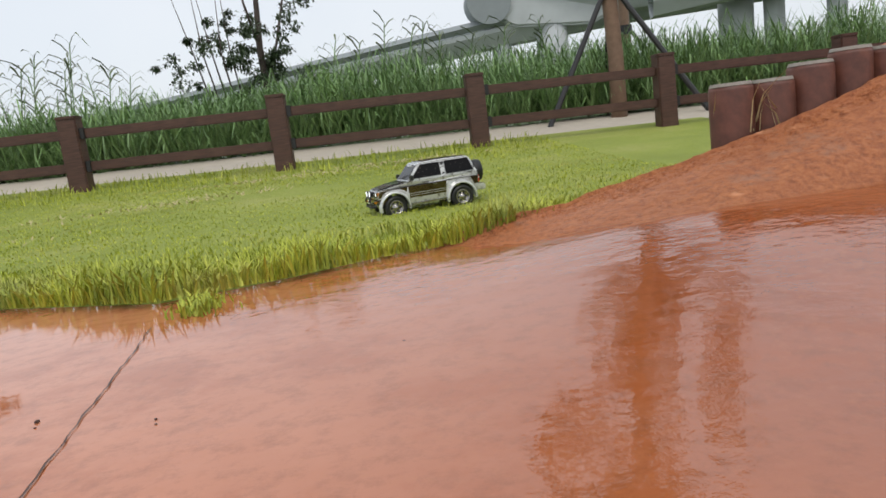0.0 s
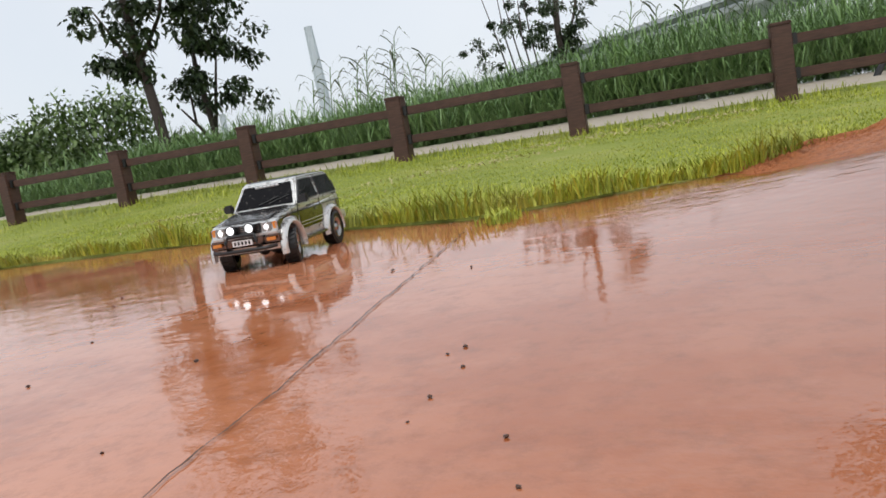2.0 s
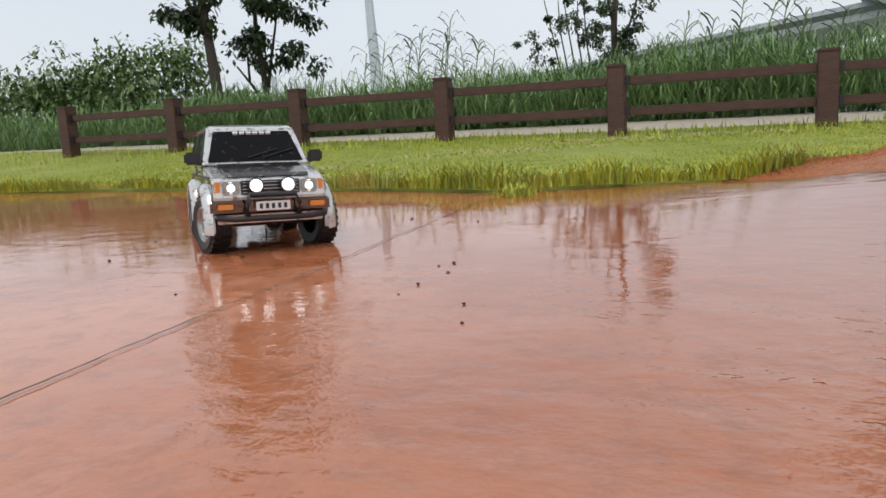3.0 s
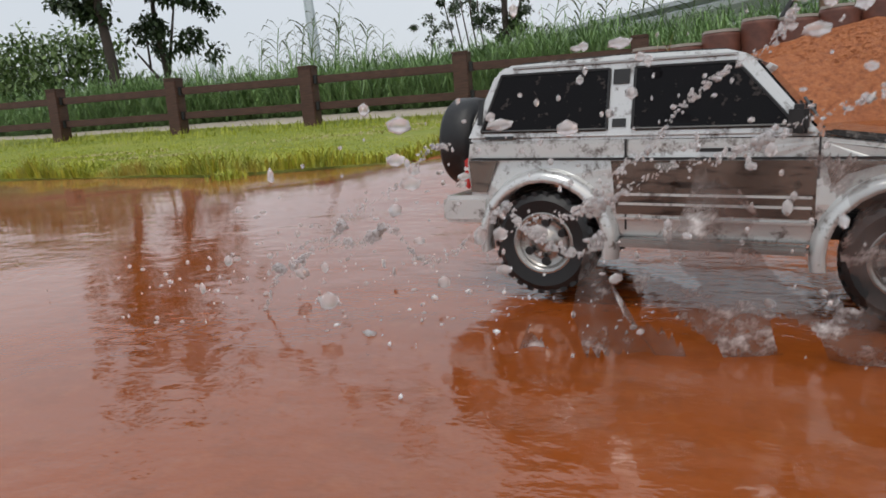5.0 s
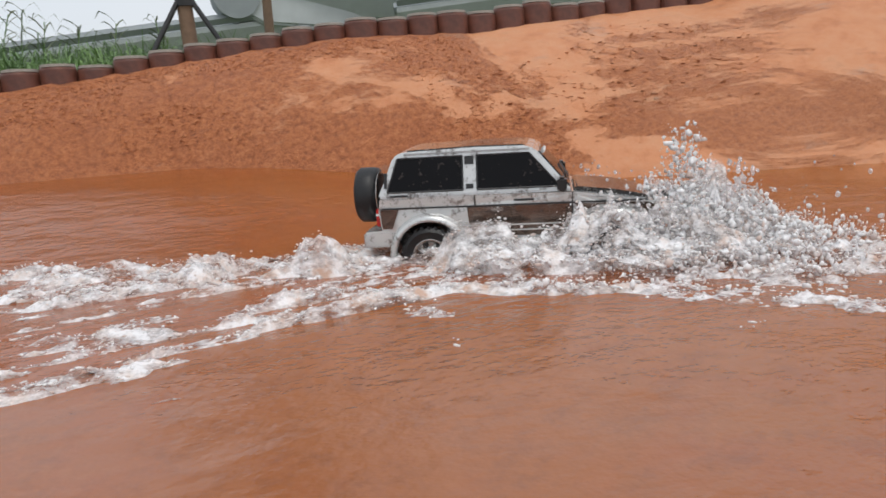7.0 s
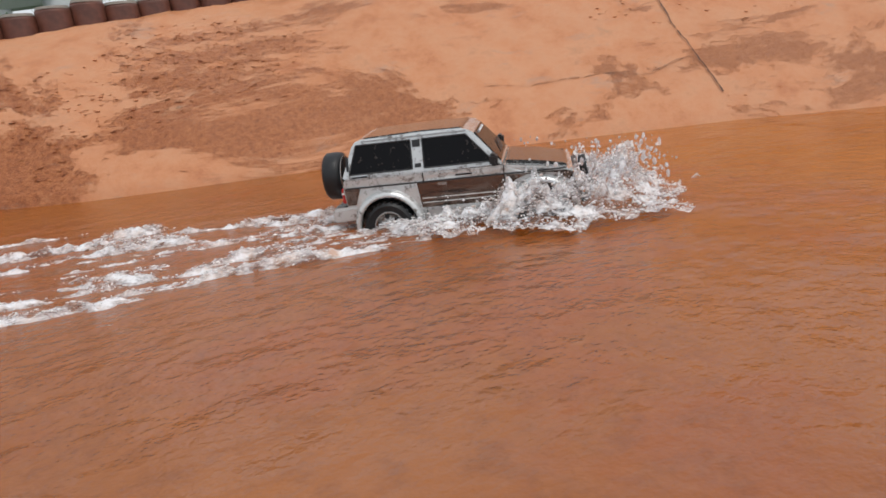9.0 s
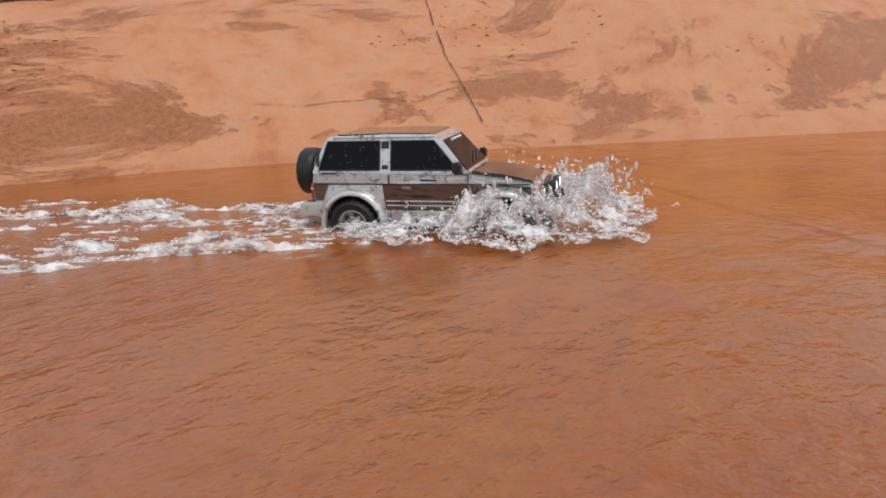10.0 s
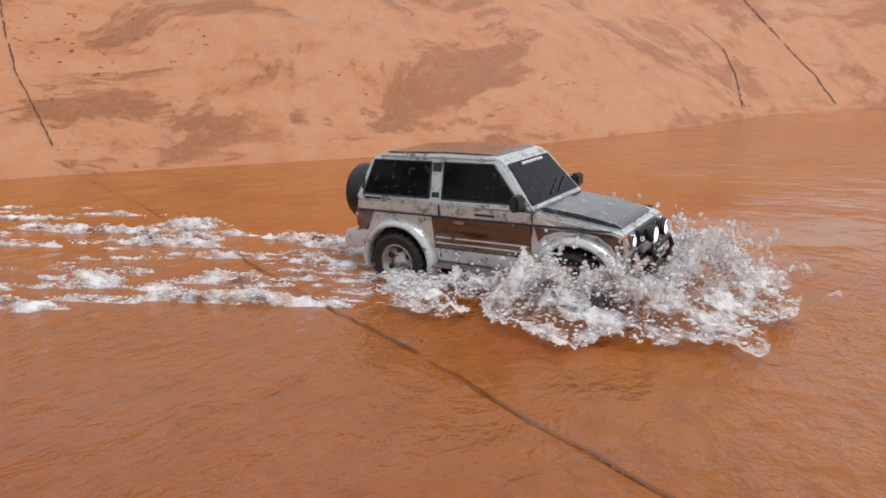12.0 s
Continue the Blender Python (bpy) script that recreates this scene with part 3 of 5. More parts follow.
# clods on the bank's loose clay
cv, cf = [], []
for _ in range(5200):
    u, v = rng.uniform(0.02, 0.44), rng.uniform(0.12, 0.98)
    px, py, pz = bank_place(u, v)
    if noise.noise((px * 1.4, py * 1.4, 7)) < -0.08 and v < 0.75:
        continue
    s = rng.uniform(0.0015, 0.0055)
    k = len(cv)
    for dx, dy, dz in ((1, 0, 0), (-1, 0, 0), (0, 1, 0), (0, -1, 0), (0, 0, 1), (0, 0, -1)):
        cv.append((px + dx * s * rng.uniform(.6, 1.5), py + dy * s * rng.uniform(.6, 1.5), pz + dz * s * rng.uniform(.5, 1.0)))
    cf += [(k + a, k + b, k + c) for a, b, c in ((0, 2, 4), (2, 1, 4), (1, 3, 4), (3, 0, 4), (2, 0, 5), (1, 2, 5), (3, 1, 5), (0, 3, 5))]
for _ in range(3800):
    u, v = rng.uniform(0.44, 0.92), rng.uniform(0.03, 0.9)
    px, py, pz = bank_place(u, v)
    if noise.noise((px * 1.7, py * 1.7, pz * 5)) < 0.12:
        continue
    s = rng.uniform(0.0015, 0.006)
    k = len(cv)
    for dx, dy, dz in ((1, 0, 0), (-1, 0, 0), (0, 1, 0), (0, -1, 0), (0, 0, 1), (0, 0, -1)):
        cv.append((px + dx * s * rng.uniform(.8, 2.2), py + dy * s * rng.uniform(.8, 1.8), pz + dz * s * rng.uniform(.3, .7)))
    cf += [(k + a, k + b, k + c) for a, b, c in ((0, 2, 4), (2, 1, 4), (1, 3, 4), (3, 0, 4), (2, 0, 5), (1, 2, 5), (3, 1, 5), (0, 3, 5))]
tagged(raw("clods", cv, cf, CLAY), "crumbs of red clay on the bank", "clay", "", "stuff")


def ribbon(name, pts, width, z, label, mat_=None, breaks=-0.32):
    """An uneven dark joint or crack, slightly proud of the surface it runs in."""
    verts, faces, n = [], [], 110
    for i in range(n):
        p, q = along(pts, i / (n - 1)), along(pts, min(1, (i + 1) / (n - 1)))
        d = (q - p)[:2] if i < n - 1 else d
        nn = np.array([-d[1], d[0]]) / (np.linalg.norm(d) + 1e-9)
        w = width * (0.45 + 0.9 * rng.random())
        off = 0.006 * noise.noise((p[0] * 7, p[1] * 7, 5)) + 0.004 * noise.noise((p[0] * 31, p[1] * 31, 6)) + 0.2 * width * rng.normal()
        for s in (-1, 1):
            verts.append((p[0] + nn[0] * (off + s * w / 2), p[1] + nn[1] * (off + s * w / 2), p[2] + z))
    for i in range(n - 1):
        if noise.noise((i * 0.21, width * 900, 3)) > breaks:
            faces.append((2 * i, 2 * i + 2, 2 * i + 3, 2 * i + 1))
    return tagged(raw(name, verts, faces, mat_ or CRACK), label, "", "", "structure")


for pts, wd, mt, br in zip(JOINTS, (0.0020, 0.0024), (CRACK, SUNK), (-1, -0.3)):
    ribbon("floor_joint", pts, wd, 0.002, "dark open joint in the wet concrete", mt, br)


def bank_line(uv, name, width):
    pts = [bank_place(u, v) for (u0, v0), (u1, v1) in zip(uv, uv[1:]) for u, v in [(u0 + (u1 - u0) * k / 14, v0 + (v1 - v0) * k / 14) for k in range(14)]]
    ribbon(name, pts, width, 0.006, "dark crack in the clay-covered concrete slope")


for uv, wd in BANK_CRACKS:
    bank_line(uv, "bank_crack", wd)

# grit lying on the wet concrete
for gx, gy, gs in GRIT:
    bm = bmesh.new()
    bmesh.ops.create_icosphere(bm, subdivisions=1, radius=gs * 0.42)
    for v in bm.verts:
        v.co *= rng.uniform(0.7, 1.3)
        v.co.z *= 0.6
    ob = part("pebble", bm, STONE)
    ob.location = (gx, gy, gs * 0.22)
    tagged(ob, "small dark pebble on the wet concrete", "pebble", "pebbles on the concrete")


# ---------- grass ----------
def blades(name, roots, heights, widths, lean, material, label, category="grass", bend=0.5):
    """Grass blades of three faces each, from arrays of roots, heights and widths."""
    n = len(roots)
    a = rng.uniform(0, 2 * math.pi, n)
    d = np.stack([np.cos(a), np.sin(a), np.zeros(n)], 1)
    s = np.stack([-np.sin(a), np.cos(a), np.zeros(n)], 1) * widths[:, None] / 2
    l = (lean * rng.uniform(0.2, 1.2, n) * heights)[:, None]
    up = np.array([0, 0, 1.0])
    p0 = roots
    p1 = roots + d * l * 0.3 + up * heights[:, None] * 0.55
    p2 = roots + d * l + up * heights[:, None] * (1 - bend * 0.3 * rng.random(n)[:, None])
    verts = np.stack([p0 - s, p0 + s, p1 - s * 0.8, p1 + s * 0.8, p2], 1).reshape(-1, 3)
    me = bpy.data.meshes.new(name)
    faces = []
    for i in range(n):
        k = 5 * i
        faces += [(k, k + 1, k + 3, k + 2), (k + 2, k + 3, k + 4)]
    me.from_pydata(verts.tolist(), [], faces)
    return tagged(finish(name, me, material), label, category, "", "stuff")


def lawn_roots(n, y_pow, reach, x1=2.3):
    x = np.where(rng.random(n) < 0.7, rng.uniform(-3.5, x1, n), rng.uniform(-9, -3.5, n))
    e = np.array([edge_y(v) for v in x])
    y = e + (np.minimum(FENCE_Y + 0.25, e + reach) - e) * rng.random(n) ** y_pow
    return np.array([(a, b, lawn_z(a, b) - 0.004) for a, b in zip(x, y)])


r = lawn_roots(90000, 1.25, 9)
patchy = np.array([0.6 + 0.7 * noise.noise((p[0] * 0.9, p[1] * 1.6, 4)) for p in r])
r, patchy = r[patchy > 0.25], patchy[patchy > 0.25]
blades("lawn_grass", r, rng.uniform(0.006, 0.019, len(r)) * np.clip(patchy, 0.4, 1.2), np.full(len(r), 0.0045), 0.7, BLADE, "short green grass of the lawn")
r = lawn_roots(22000, 2.0, 0.5, 1.95)
tall = np.array([0.65 + 1.3 * noise.noise((p[0] * 4.0, p[1] * 4.0, 8)) for p in r])
near = np.array([1.0 - min(1, (p[1] - edge_y(p[0])) / 0.45) for p in r])
blades("edge_grass", r, (0.022 + 0.07 * np.clip(tall, 0.05, 1.5) * near) * rng.uniform(0.6, 1.1, len(r)), np.full(len(r), 0.0045), 0.8, BLADE,
       "longer uncut grass along the concrete's edge")
t0 = np.array([TUFT[0], TUFT[1], 0.0])
r = t0 + rng.normal(0, 1, (240, 3)) * [0.022, 0.035, 0]
blades("grass_tuft", r, rng.uniform(0.010, 0.036, 240), np.full(240, 0.005), 0.9, BLADE, "tuft of grass growing in the open joint")
r = lawn_roots(5000, 0.4, 9)
r = r[r[:, 1] > FENCE_Y - 0.5]
blades("fence_grass", r, rng.uniform(0.02, 0.075, len(r)), np.full(len(r), 0.007), 0.8, BLADE, "ragged grass at the foot of the fence")
# cut straw lying on the lawn
r = np.concatenate([np.array([cx, cy, 0]) + rng.normal(0, 1, (160, 3)) * [sx, 0.06, 0] for cx, cy, sx in STRAWS])
r[:, 2] = [lawn_z(a, b) + 0.015 for a, b in r[:, :2]]
blades("dry_straw", r, rng.uniform(0.01, 0.02, len(r)), np.full(len(r), 0.007), 5.0, STRAW, "dry cut grass lying on the lawn", "straw")


# ---------- fence ----------
def fence_bay(i):
    x = FENCE_X + i * FENCE_STEP
    f = empty("fence", "dark brown wooden fence bay with a square post and two rails", "fence", "bays of the fence")
    f.location = (x, FENCE_Y, FENCE_Z + FENCE_FALL * x)
    bm = bmesh.new()
    box(bm, (0, 0, FENCE_H / 2 - 0.04), (0.125, 0.125, FENCE_H + 0.06), 0.008)
    part("post", bm, WOOD, f)
    bm = bmesh.new()
    box(bm, (0, 0, FENCE_H - 0.004), (0.132, 0.132, 0.022), 0.006)
    part("cap", bm, WOOD, f)
    for h in (0.77, 0.32):
        bm = bmesh.new()
        m = Matrix.Rotation(-math.atan(FENCE_FALL), 4, "Y")
        box(bm, (FENCE_STEP / 2, 0.005, FENCE_H * h + FENCE_FALL * FENCE_STEP / 2), (FENCE_STEP - 0.128, 0.05, FENCE_H * 0.13), 0.006, m)
        part("rail", bm, WOOD, f)
        bm = bmesh.new()
        box(bm, (0.078, 0.0, FENCE_H * h), (0.03, 0.075, FENCE_H * 0.15), 0.004)
        part("bracket", bm, BLACK, f)
    return f


for i in range(-4, 11):
    fence_bay(i)


# ---------- row of log posts on the bank ----------
def log_post(x, y, ztop, r, zbot):
    g = empty("log_post", "brown log-shaped retaining post with a worn grey top", "post", "retaining logs on the bank")
    g.location = (x, y, zbot)
    h = ztop - zbot
    bm = bmesh.new()
    rings = []
    for z, k in ((0, 1.0), (h * 0.5, 1.0), (h - 0.012, 1.0), (h - 0.003, 0.95)):
        rings.append([bm.verts.new((r * k * (1 + 0.02 * math.sin(5 * a + x * 9)) * math.cos(a), r * k * (1 + 0.02 * math.sin(3 * a + y * 7)) * math.sin(a), z))
                      for a in [2 * math.pi * j / 20 for j in range(20)]])
    for a, b in zip(rings, rings[1:]):
        for j in range(20):
            bm.faces.new((a[j], a[(j + 1) % 20], b[(j + 1) % 20], b[j]))
    bm.faces.new(rings[-1])
    part("shaft", bm, LOGM, g, "", True)
    bm = bmesh.new()
    bmesh.ops.create_cone(bm, cap_ends=True, segments=20, radius1=r * 0.96, radius2=r * 0.90, depth=0.008)
    bmesh.ops.translate(bm, vec=(0, 0, h + 0.002), verts=bm.verts)
    part("top", bm, LOGTOP, g, "worn grey top")
    return g


for k in range(N_LOGS):
    p = along(LOGS, k / (N_LOGS - 1))
    log_post(p[0], p[1], p[2] + 0.008 * rng.normal(), LOG_R * rng.uniform(0.95, 1.05), p[2] - 0.42)
p = along(LOGS, 0.5 / (N_LOGS - 1))
r = np.array([p[0], p[1] - 0.02, p[2] - 0.12]) + rng.normal(0, 1, (26, 3)) * [0.03, 0.02, 0]
blades("grass_clump", r, rng.uniform(0.06, 0.16, 26), np.full(26, 0.005), 0.9, STRAW, "pale long grass between the log posts")

# ---------- reeds behind the path ----------
def reed_bed(n, x0, x1, y0, y1, hmin, hmax, seed):
    g = np.random.default_rng(seed)
    verts, faces = [], []
    for _ in range(n):
        x, y = g.uniform(x0, x1), y0 + (y1 - y0) * g.random() ** 1.3
        z = FENCE_Z + 0.03
        h = g.uniform(hmin, hmax) * (0.8 + 0.35 * noise.noise((x * 0.5, y * 0.5, 9)))
        lx, ly = g.normal(0, 0.10) * h, g.normal(0, 0.10) * h
        for k in range(13):
            f = 0.08 + 0.92 * (k + g.random()) / 13
            bx, by, bz = x + lx * f, y + ly * f, z + h * f * 0.9
            a, ln = g.uniform(0, 6.283), g.uniform(0.14, 0.32)
            dx, dy = math.cos(a) * ln, math.sin(a) * ln
            w = g.uniform(0.003, 0.0065)
            sx, sy = -math.sin(a) * w, math.cos(a) * w
            up, dn = ln * g.uniform(0.35, 1.0), ln * g.uniform(0.1, 1.3)
            i = len(verts)
            verts += [(bx - sx * .5, by - sy * .5, bz), (bx + sx * .5, by + sy * .5, bz), (bx + dx * .5 + sx, by + dy * .5 + sy, bz + up),
                      (bx + dx * .5 - sx, by + dy * .5 - sy, bz + up), (bx + dx, by + dy, bz + dn)]
            faces += [(i, i + 1, i + 2, i + 3), (i + 3, i + 2, i + 4)]
    return verts, faces


RY = FENCE_Y + 1.5
for (x0, x1, n, hh, sd) in ((-16, -5, 4000, 0.74, 1), (-5, 0.5, 3700, 0.78, 2), (0.5, 6, 3400, 0.88, 3), (6, 16, 2200, 1.0, 4)):
    v_, f_ = reed_bed(n, x0, x1, RY - 0.1, RY + 3.5, hh * 0.45, hh * 1.0, sd)
    tagged(raw("reeds", v_, f_, REED), "dense green reeds beside the sandy path", "reeds", "", "stuff")


def plume_reed(x, y, h, lean):
    g = np.random.default_rng(int(abs(x * 97 + y * 31)))
    root = empty("tall_reed", "single tall reed stalk with drooping leaves above the reed bed", "reed", "tall reeds")
    root.location = (x, y, FENCE_Z)
    bm = bmesh.new()
    pts = [(lean * f * f, 0.02 * f, h * f) for f in spread(0, 1, 7)]
    tube(bm, pts, 0.006, 5)
    part("stalk", bm, REED, root)
    verts, faces = [], []
    for k in range(17):
        f = 0.40 + 0.60 * k / 16
        bx, bz = lean * f * f, h * f
        a = (0.0 if k % 2 else math.pi) + g.normal(0, 0.7)
        ln = g.uniform(0.13, 0.24) * (1.15 - 0.5 * abs(f - 0.75))
        ux, uy, w = math.cos(a), math.sin(a), g.uniform(0.006, 0.011)
        rise, tip = g.uniform(0.5, 1.0), g.uniform(-0.3, 0.7)
        i = len(verts)
        for q, lift_, wide in ((0, 0, .5), (.35, .65, 1), (.7, .95, .8)):
            for sd_ in (-1, 1):
                verts.append((bx + ux * ln * q - uy * w * wide * sd_, uy * ln * q + ux * w * wide * sd_, bz + ln * rise * lift_ * .8 + sd_ * w * .5))
        verts.append((bx + ux * ln, uy * ln, bz + ln * rise * .8 * max(.2, tip)))
        faces += [(i, i + 1, i + 3, i + 2), (i + 2, i + 3, i + 5, i + 4), (i + 4, i + 5, i + 6)]
    raw("leaves", verts, faces, PLUME, root)
    return root


for x, y, h, l in PLUMES:
    plume_reed(x, y, h, l)


# ---------- trees and shrubs ----------
def leaf_cloud(centres, per, size, seed, droop=0.3):
    g = np.random.default_rng(seed)
    verts, faces = [], []
    for c, rad in centres:
        for _ in range(per):
            o = g.normal(0, 1, 3)
            o = o / np.linalg.norm(o) * rad * g.random() ** 0.45
            p = np.array(c) + o * [1, 1, 0.75]
            a, t = g.uniform(0, 6.283), g.uniform(-1.2, 0.4)
            d = np.array([math.cos(a) * math.cos(t), math.sin(a) * math.cos(t), math.sin(t) - droop]) * size * g.uniform(.6, 1.3)
            s = np.array([-math.sin(a), math.cos(a), g.uniform(-.4, .4)]) * size * 0.27
            i = len(verts)
            verts += [tuple(p), tuple(p + d * .45 + s), tuple(p + d), tuple(p + d * .45 - s)]
            faces += [(i, i + 1, i + 2, i + 3)]
    return verts, faces


def tree(x, y, z, trunk, limbs, clumps, per, leaf, label, leaf_mat, seed, tname="tree"):
    """trunk and limbs: lists of (points, radii); clumps: centres and radii of leaf clusters."""
    root = empty(tname, label, "tree")
    root.location = (x, y, z)
    bm = bmesh.new()
    tube(bm, trunk[0], 0.1, 10, trunk[1])
    part("trunk", bm, BARK, root, "", True)
    for pts, radii in limbs:
        bm = bmesh.new()
        tube(bm, pts, 0.02, 7, radii)
        part("limb", bm, BARK, root, "", True)
    v_, f_ = leaf_cloud(clumps, per, leaf, seed)
    raw("crown", v_, f_, leaf_mat, root)
    return root


g = np.random.default_rng(5)
TZ = FENCE_Z
# the dark tree behind the fence
cl = [((0.15 + g.normal(0.0, 0.5), g.normal(0, 0.4), g.uniform(1.9, 4.3)), g.uniform(0.14, 0.28)) for _ in range(66)]
cl += [((-0.35 + g.normal(0, .25), 0, 1.75 + g.normal(0, .12)), 0.18) for _ in range(8)]
tree(TREE1[0], TREE1[1], TZ, ([(0, 0, 0), (-0.02, 0, .5), (-0.06, 0, 1.1), (-0.14, 0, 1.8), (-0.2, 0, 2.6), (-0.2, 0, 3.4)], [.085, .075, .07, .06, .05, .02]),
     [([(-0.1, 0, 1.45), (-0.5, .1, 2.1), (-0.8, .1, 2.6)], [.035, .025, .01]), ([(-0.14, 0, 1.8), (0.2, .1, 2.3), (0.5, 0, 2.8)], [.03, .022, .01])],
     cl, 62, 0.105, "dark-leaved young tree behind the wooden fence", LEAF, 11)
cl = [((0.25 + g.normal(0.0, 0.42), g.normal(0, 0.3), g.uniform(1.15, 2.7)), g.uniform(0.10, 0.22)) for _ in range(46)]
tree(TREE2[0], TREE2[1], TZ, ([(0, 0, 0), (0, 0, .5), (-.05, 0, 1.1), (-.12, 0, 1.8), (-.1, 0, 2.3)], [.06, .05, .045, .035, .012]),
     [([(0, 0, .55), (-.25, 0, .95), (-.5, 0, 1.25)], [.03, .022, .012]), ([(0, 0, .9), (.12, 0, 1.4), (.25, 0, 1.9)], [.03, .022, .012]), ([(-.3, 0, 1.0), (-.3, 0, 1.4), (-.35, 0, 1.7)], [.02, .015, .008])],
     cl, 62, 0.095, "forked dark-leaved tree behind the wooden fence", LEAF, 12)
# thin shrubby tree in the reeds
cl = [((-0.35 + g.normal(0, .50), g.normal(0, .25), g.uniform(0.9, 2.0)), g.uniform(0.06, 0.17)) for _ in range(48)]
cl += [((0.55 + g.normal(0, .18), 0, 2.25 + g.normal(0, .12)), 0.16) for _ in range(8)] + [((0.25 + g.normal(0, .2), 0, 1.25 + g.normal(0, .15)), 0.15) for _ in range(8)]
limbs = [([(0, 0, .9), (.25, 0, 1.6), (.45, 0, 2.3)], [.03, .02, .01]), ([(0, 0, 1.5), (-.12, 0, 2.1), (-.2, 0, 2.7)], [.022, .016, .008])]
limbs += [([(-.3 - .1 * k, 0, .6), (-.4 - .12 * k, 0, 1.5), (-.42 - .16 * k + .1 * (k % 2), 0, 2.3)], [.014, .01, .004]) for k in range(5)]
tree(BUSH[0], BUSH[1], TZ, ([(0, 0, 0), (.02, 0, .8), (0, 0, 1.5), (.05, 0, 2.2), (.08, 0, 2.9)], [.06, .055, .045, .035, .02]),
     limbs, cl, 75, 0.06, "thin tree with bare twigs standing in the reeds", LEAF, 13)
# rounded shrubs at the far left
for x, y, w, h, sd in SHRUBS:
    cl = [((g.normal(0, w * .45), g.normal(0, w * .3), h * g.uniform(.1, .85) * (1 - .25 * abs(g.normal(0, .5)))), h * .22) for _ in range(60)]
    tree(x, y, TZ, ([(0, 0, 0), (0, 0, h * .3), (.05, 0, h * .6)], [.05, .04, .02]), [([(0, 0, .1), (w * .3, 0, h * .6)], [.03, .01]), ([(0, 0, .1), (-w * .3, 0, h * .6)], [.03, .01])],
         cl, 130, 0.11, "rounded green shrub beyond the reeds", SHRUB, sd, "shrub")


# the staked tree
def staked_tree(x, y):
    root = empty("staked_tree", "young tree trunk held by three black stakes", "tree")
    root.location = (x, y, TZ - 0.02)
    bm = bmesh.new()
    tube(bm, [(0, 0, -.05), (.01, 0, .6), (-.01, 0, 1.2), (.0, 0, 2.4), (0, 0, 4.0)], .08, 12, [.075, .068, .066, .06, .05])
    part("trunk", bm, TIMBER, root, "", True)
    for a in (200, 330, 80):
        dx, dy = math.cos(radians(a)) * .8, math.sin(radians(a)) * .8
        bm = bmesh.new()
        tube(bm, [(dx, dy, -.05), (dx * .06, dy * .06, 1.15)], .024, 8)
        part("stake", bm, BLACK, root, "black stake")
    bm = bmesh.new()
    lathe(bm, [(.06, 1.08), (.085, 1.08), (.085, 1.2), (.06, 1.2)], 16)
    bmesh.ops.rotate(bm, matrix=Matrix.Rotation(radians(90), 3, "X"), verts=bm.verts)
    part("tie", bm, BLACK, root)
    v_, f_ = leaf_cloud([((g.normal(0, .6), g.normal(0, .6), g.uniform(3.6, 4.8)), .35) for _ in range(24)], 60, .13, 3)
    raw("crown", v_, f_, LEAF, root)


for sx, sy in STAKED:
    staked_tree(sx, sy)


# ---------- far bridge and tower, grey in the rain ----------
def column(root, x, y, z0, z1, r, name="pier"):
    bm = bmesh.new()
    bmesh.ops.create_cone(bm, cap_ends=True, segments=24, radius1=r, radius2=r, depth=z1 - z0)
    bmesh.ops.translate(bm, vec=(x, y, (z0 + z1) / 2), verts=bm.verts)
    part(name, bm, BRIDGE, root, "", True)


def deck(root, pts, width, thick, name="deck"):
    bm = bmesh.new()
    prof = [(-.5, 0), (-.5, .35), (.5, .35), (.5, 0), (.28, -1), (-.28, -1)]
    rings = []
    for i, p in enumerate(pts):
        p = Vector(p)
        d = (Vector(pts[min(i + 1, len(pts) - 1)]) - Vector(pts[max(i - 1, 0)]))
        s = Vector((d.y, -d.x, 0)).normalized()
        rings.append([bm.verts.new(p + s * a * width + Vector((0, 0, b * thick))) for a, b in prof])
    for r0, r1 in zip(rings, rings[1:]):
        for k in range(6):
            bm.faces.new((r0[k], r0[(k + 1) % 6], r1[(k + 1) % 6], r1[k]))
    bmesh.ops.recalc_face_normals(bm, faces=bm.faces[:])
    part(name, bm, BRIDGE, root)
    # parapets along both edges, in the darker concrete
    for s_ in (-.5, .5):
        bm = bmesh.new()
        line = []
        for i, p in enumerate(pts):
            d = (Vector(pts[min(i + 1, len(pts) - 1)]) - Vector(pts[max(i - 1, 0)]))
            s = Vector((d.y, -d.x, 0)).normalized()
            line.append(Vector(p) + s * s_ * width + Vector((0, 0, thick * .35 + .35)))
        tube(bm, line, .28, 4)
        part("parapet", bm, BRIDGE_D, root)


bridge = tagged(new("bridge"), "grey concrete viaduct with round piers in the rain haze", "bridge")
main = [(-26, 52, 2.6), (-12, 49, 3.3), (-2, 46.5, 4.3), (4, 46, 5.0), (9.5, 45.5, 5.6), (18, 46, 6.3), (34, 48, 7.2)]
deck(bridge, main, 3.2, .75)
deck(bridge, [(9, 47, 7.6), (16, 45.5, 7.5), (26, 42, 7.4), (40, 36, 7.3)], 6.0, 1.5)
deck(bridge, [(17, 40, 5.6), (24, 38, 6.2), (34, 34, 6.9)], 2.6, .7)
for x, y, z1, r in ((9.61, 45.24, 6, .62), (12.6, 44.6, 6.4, .95), (16.6, 44.2, 6.2, .7), (22.3, 41, 6.6, .95), (24.0, 40, 6.6, .55), (26.6, 38.4, 6.0, .5), (3.8, 46, 4.6, .4), (31, 36, 6.6, .8)):
    column(bridge, x, y, -.25, z1, r)
bm = bmesh.new()
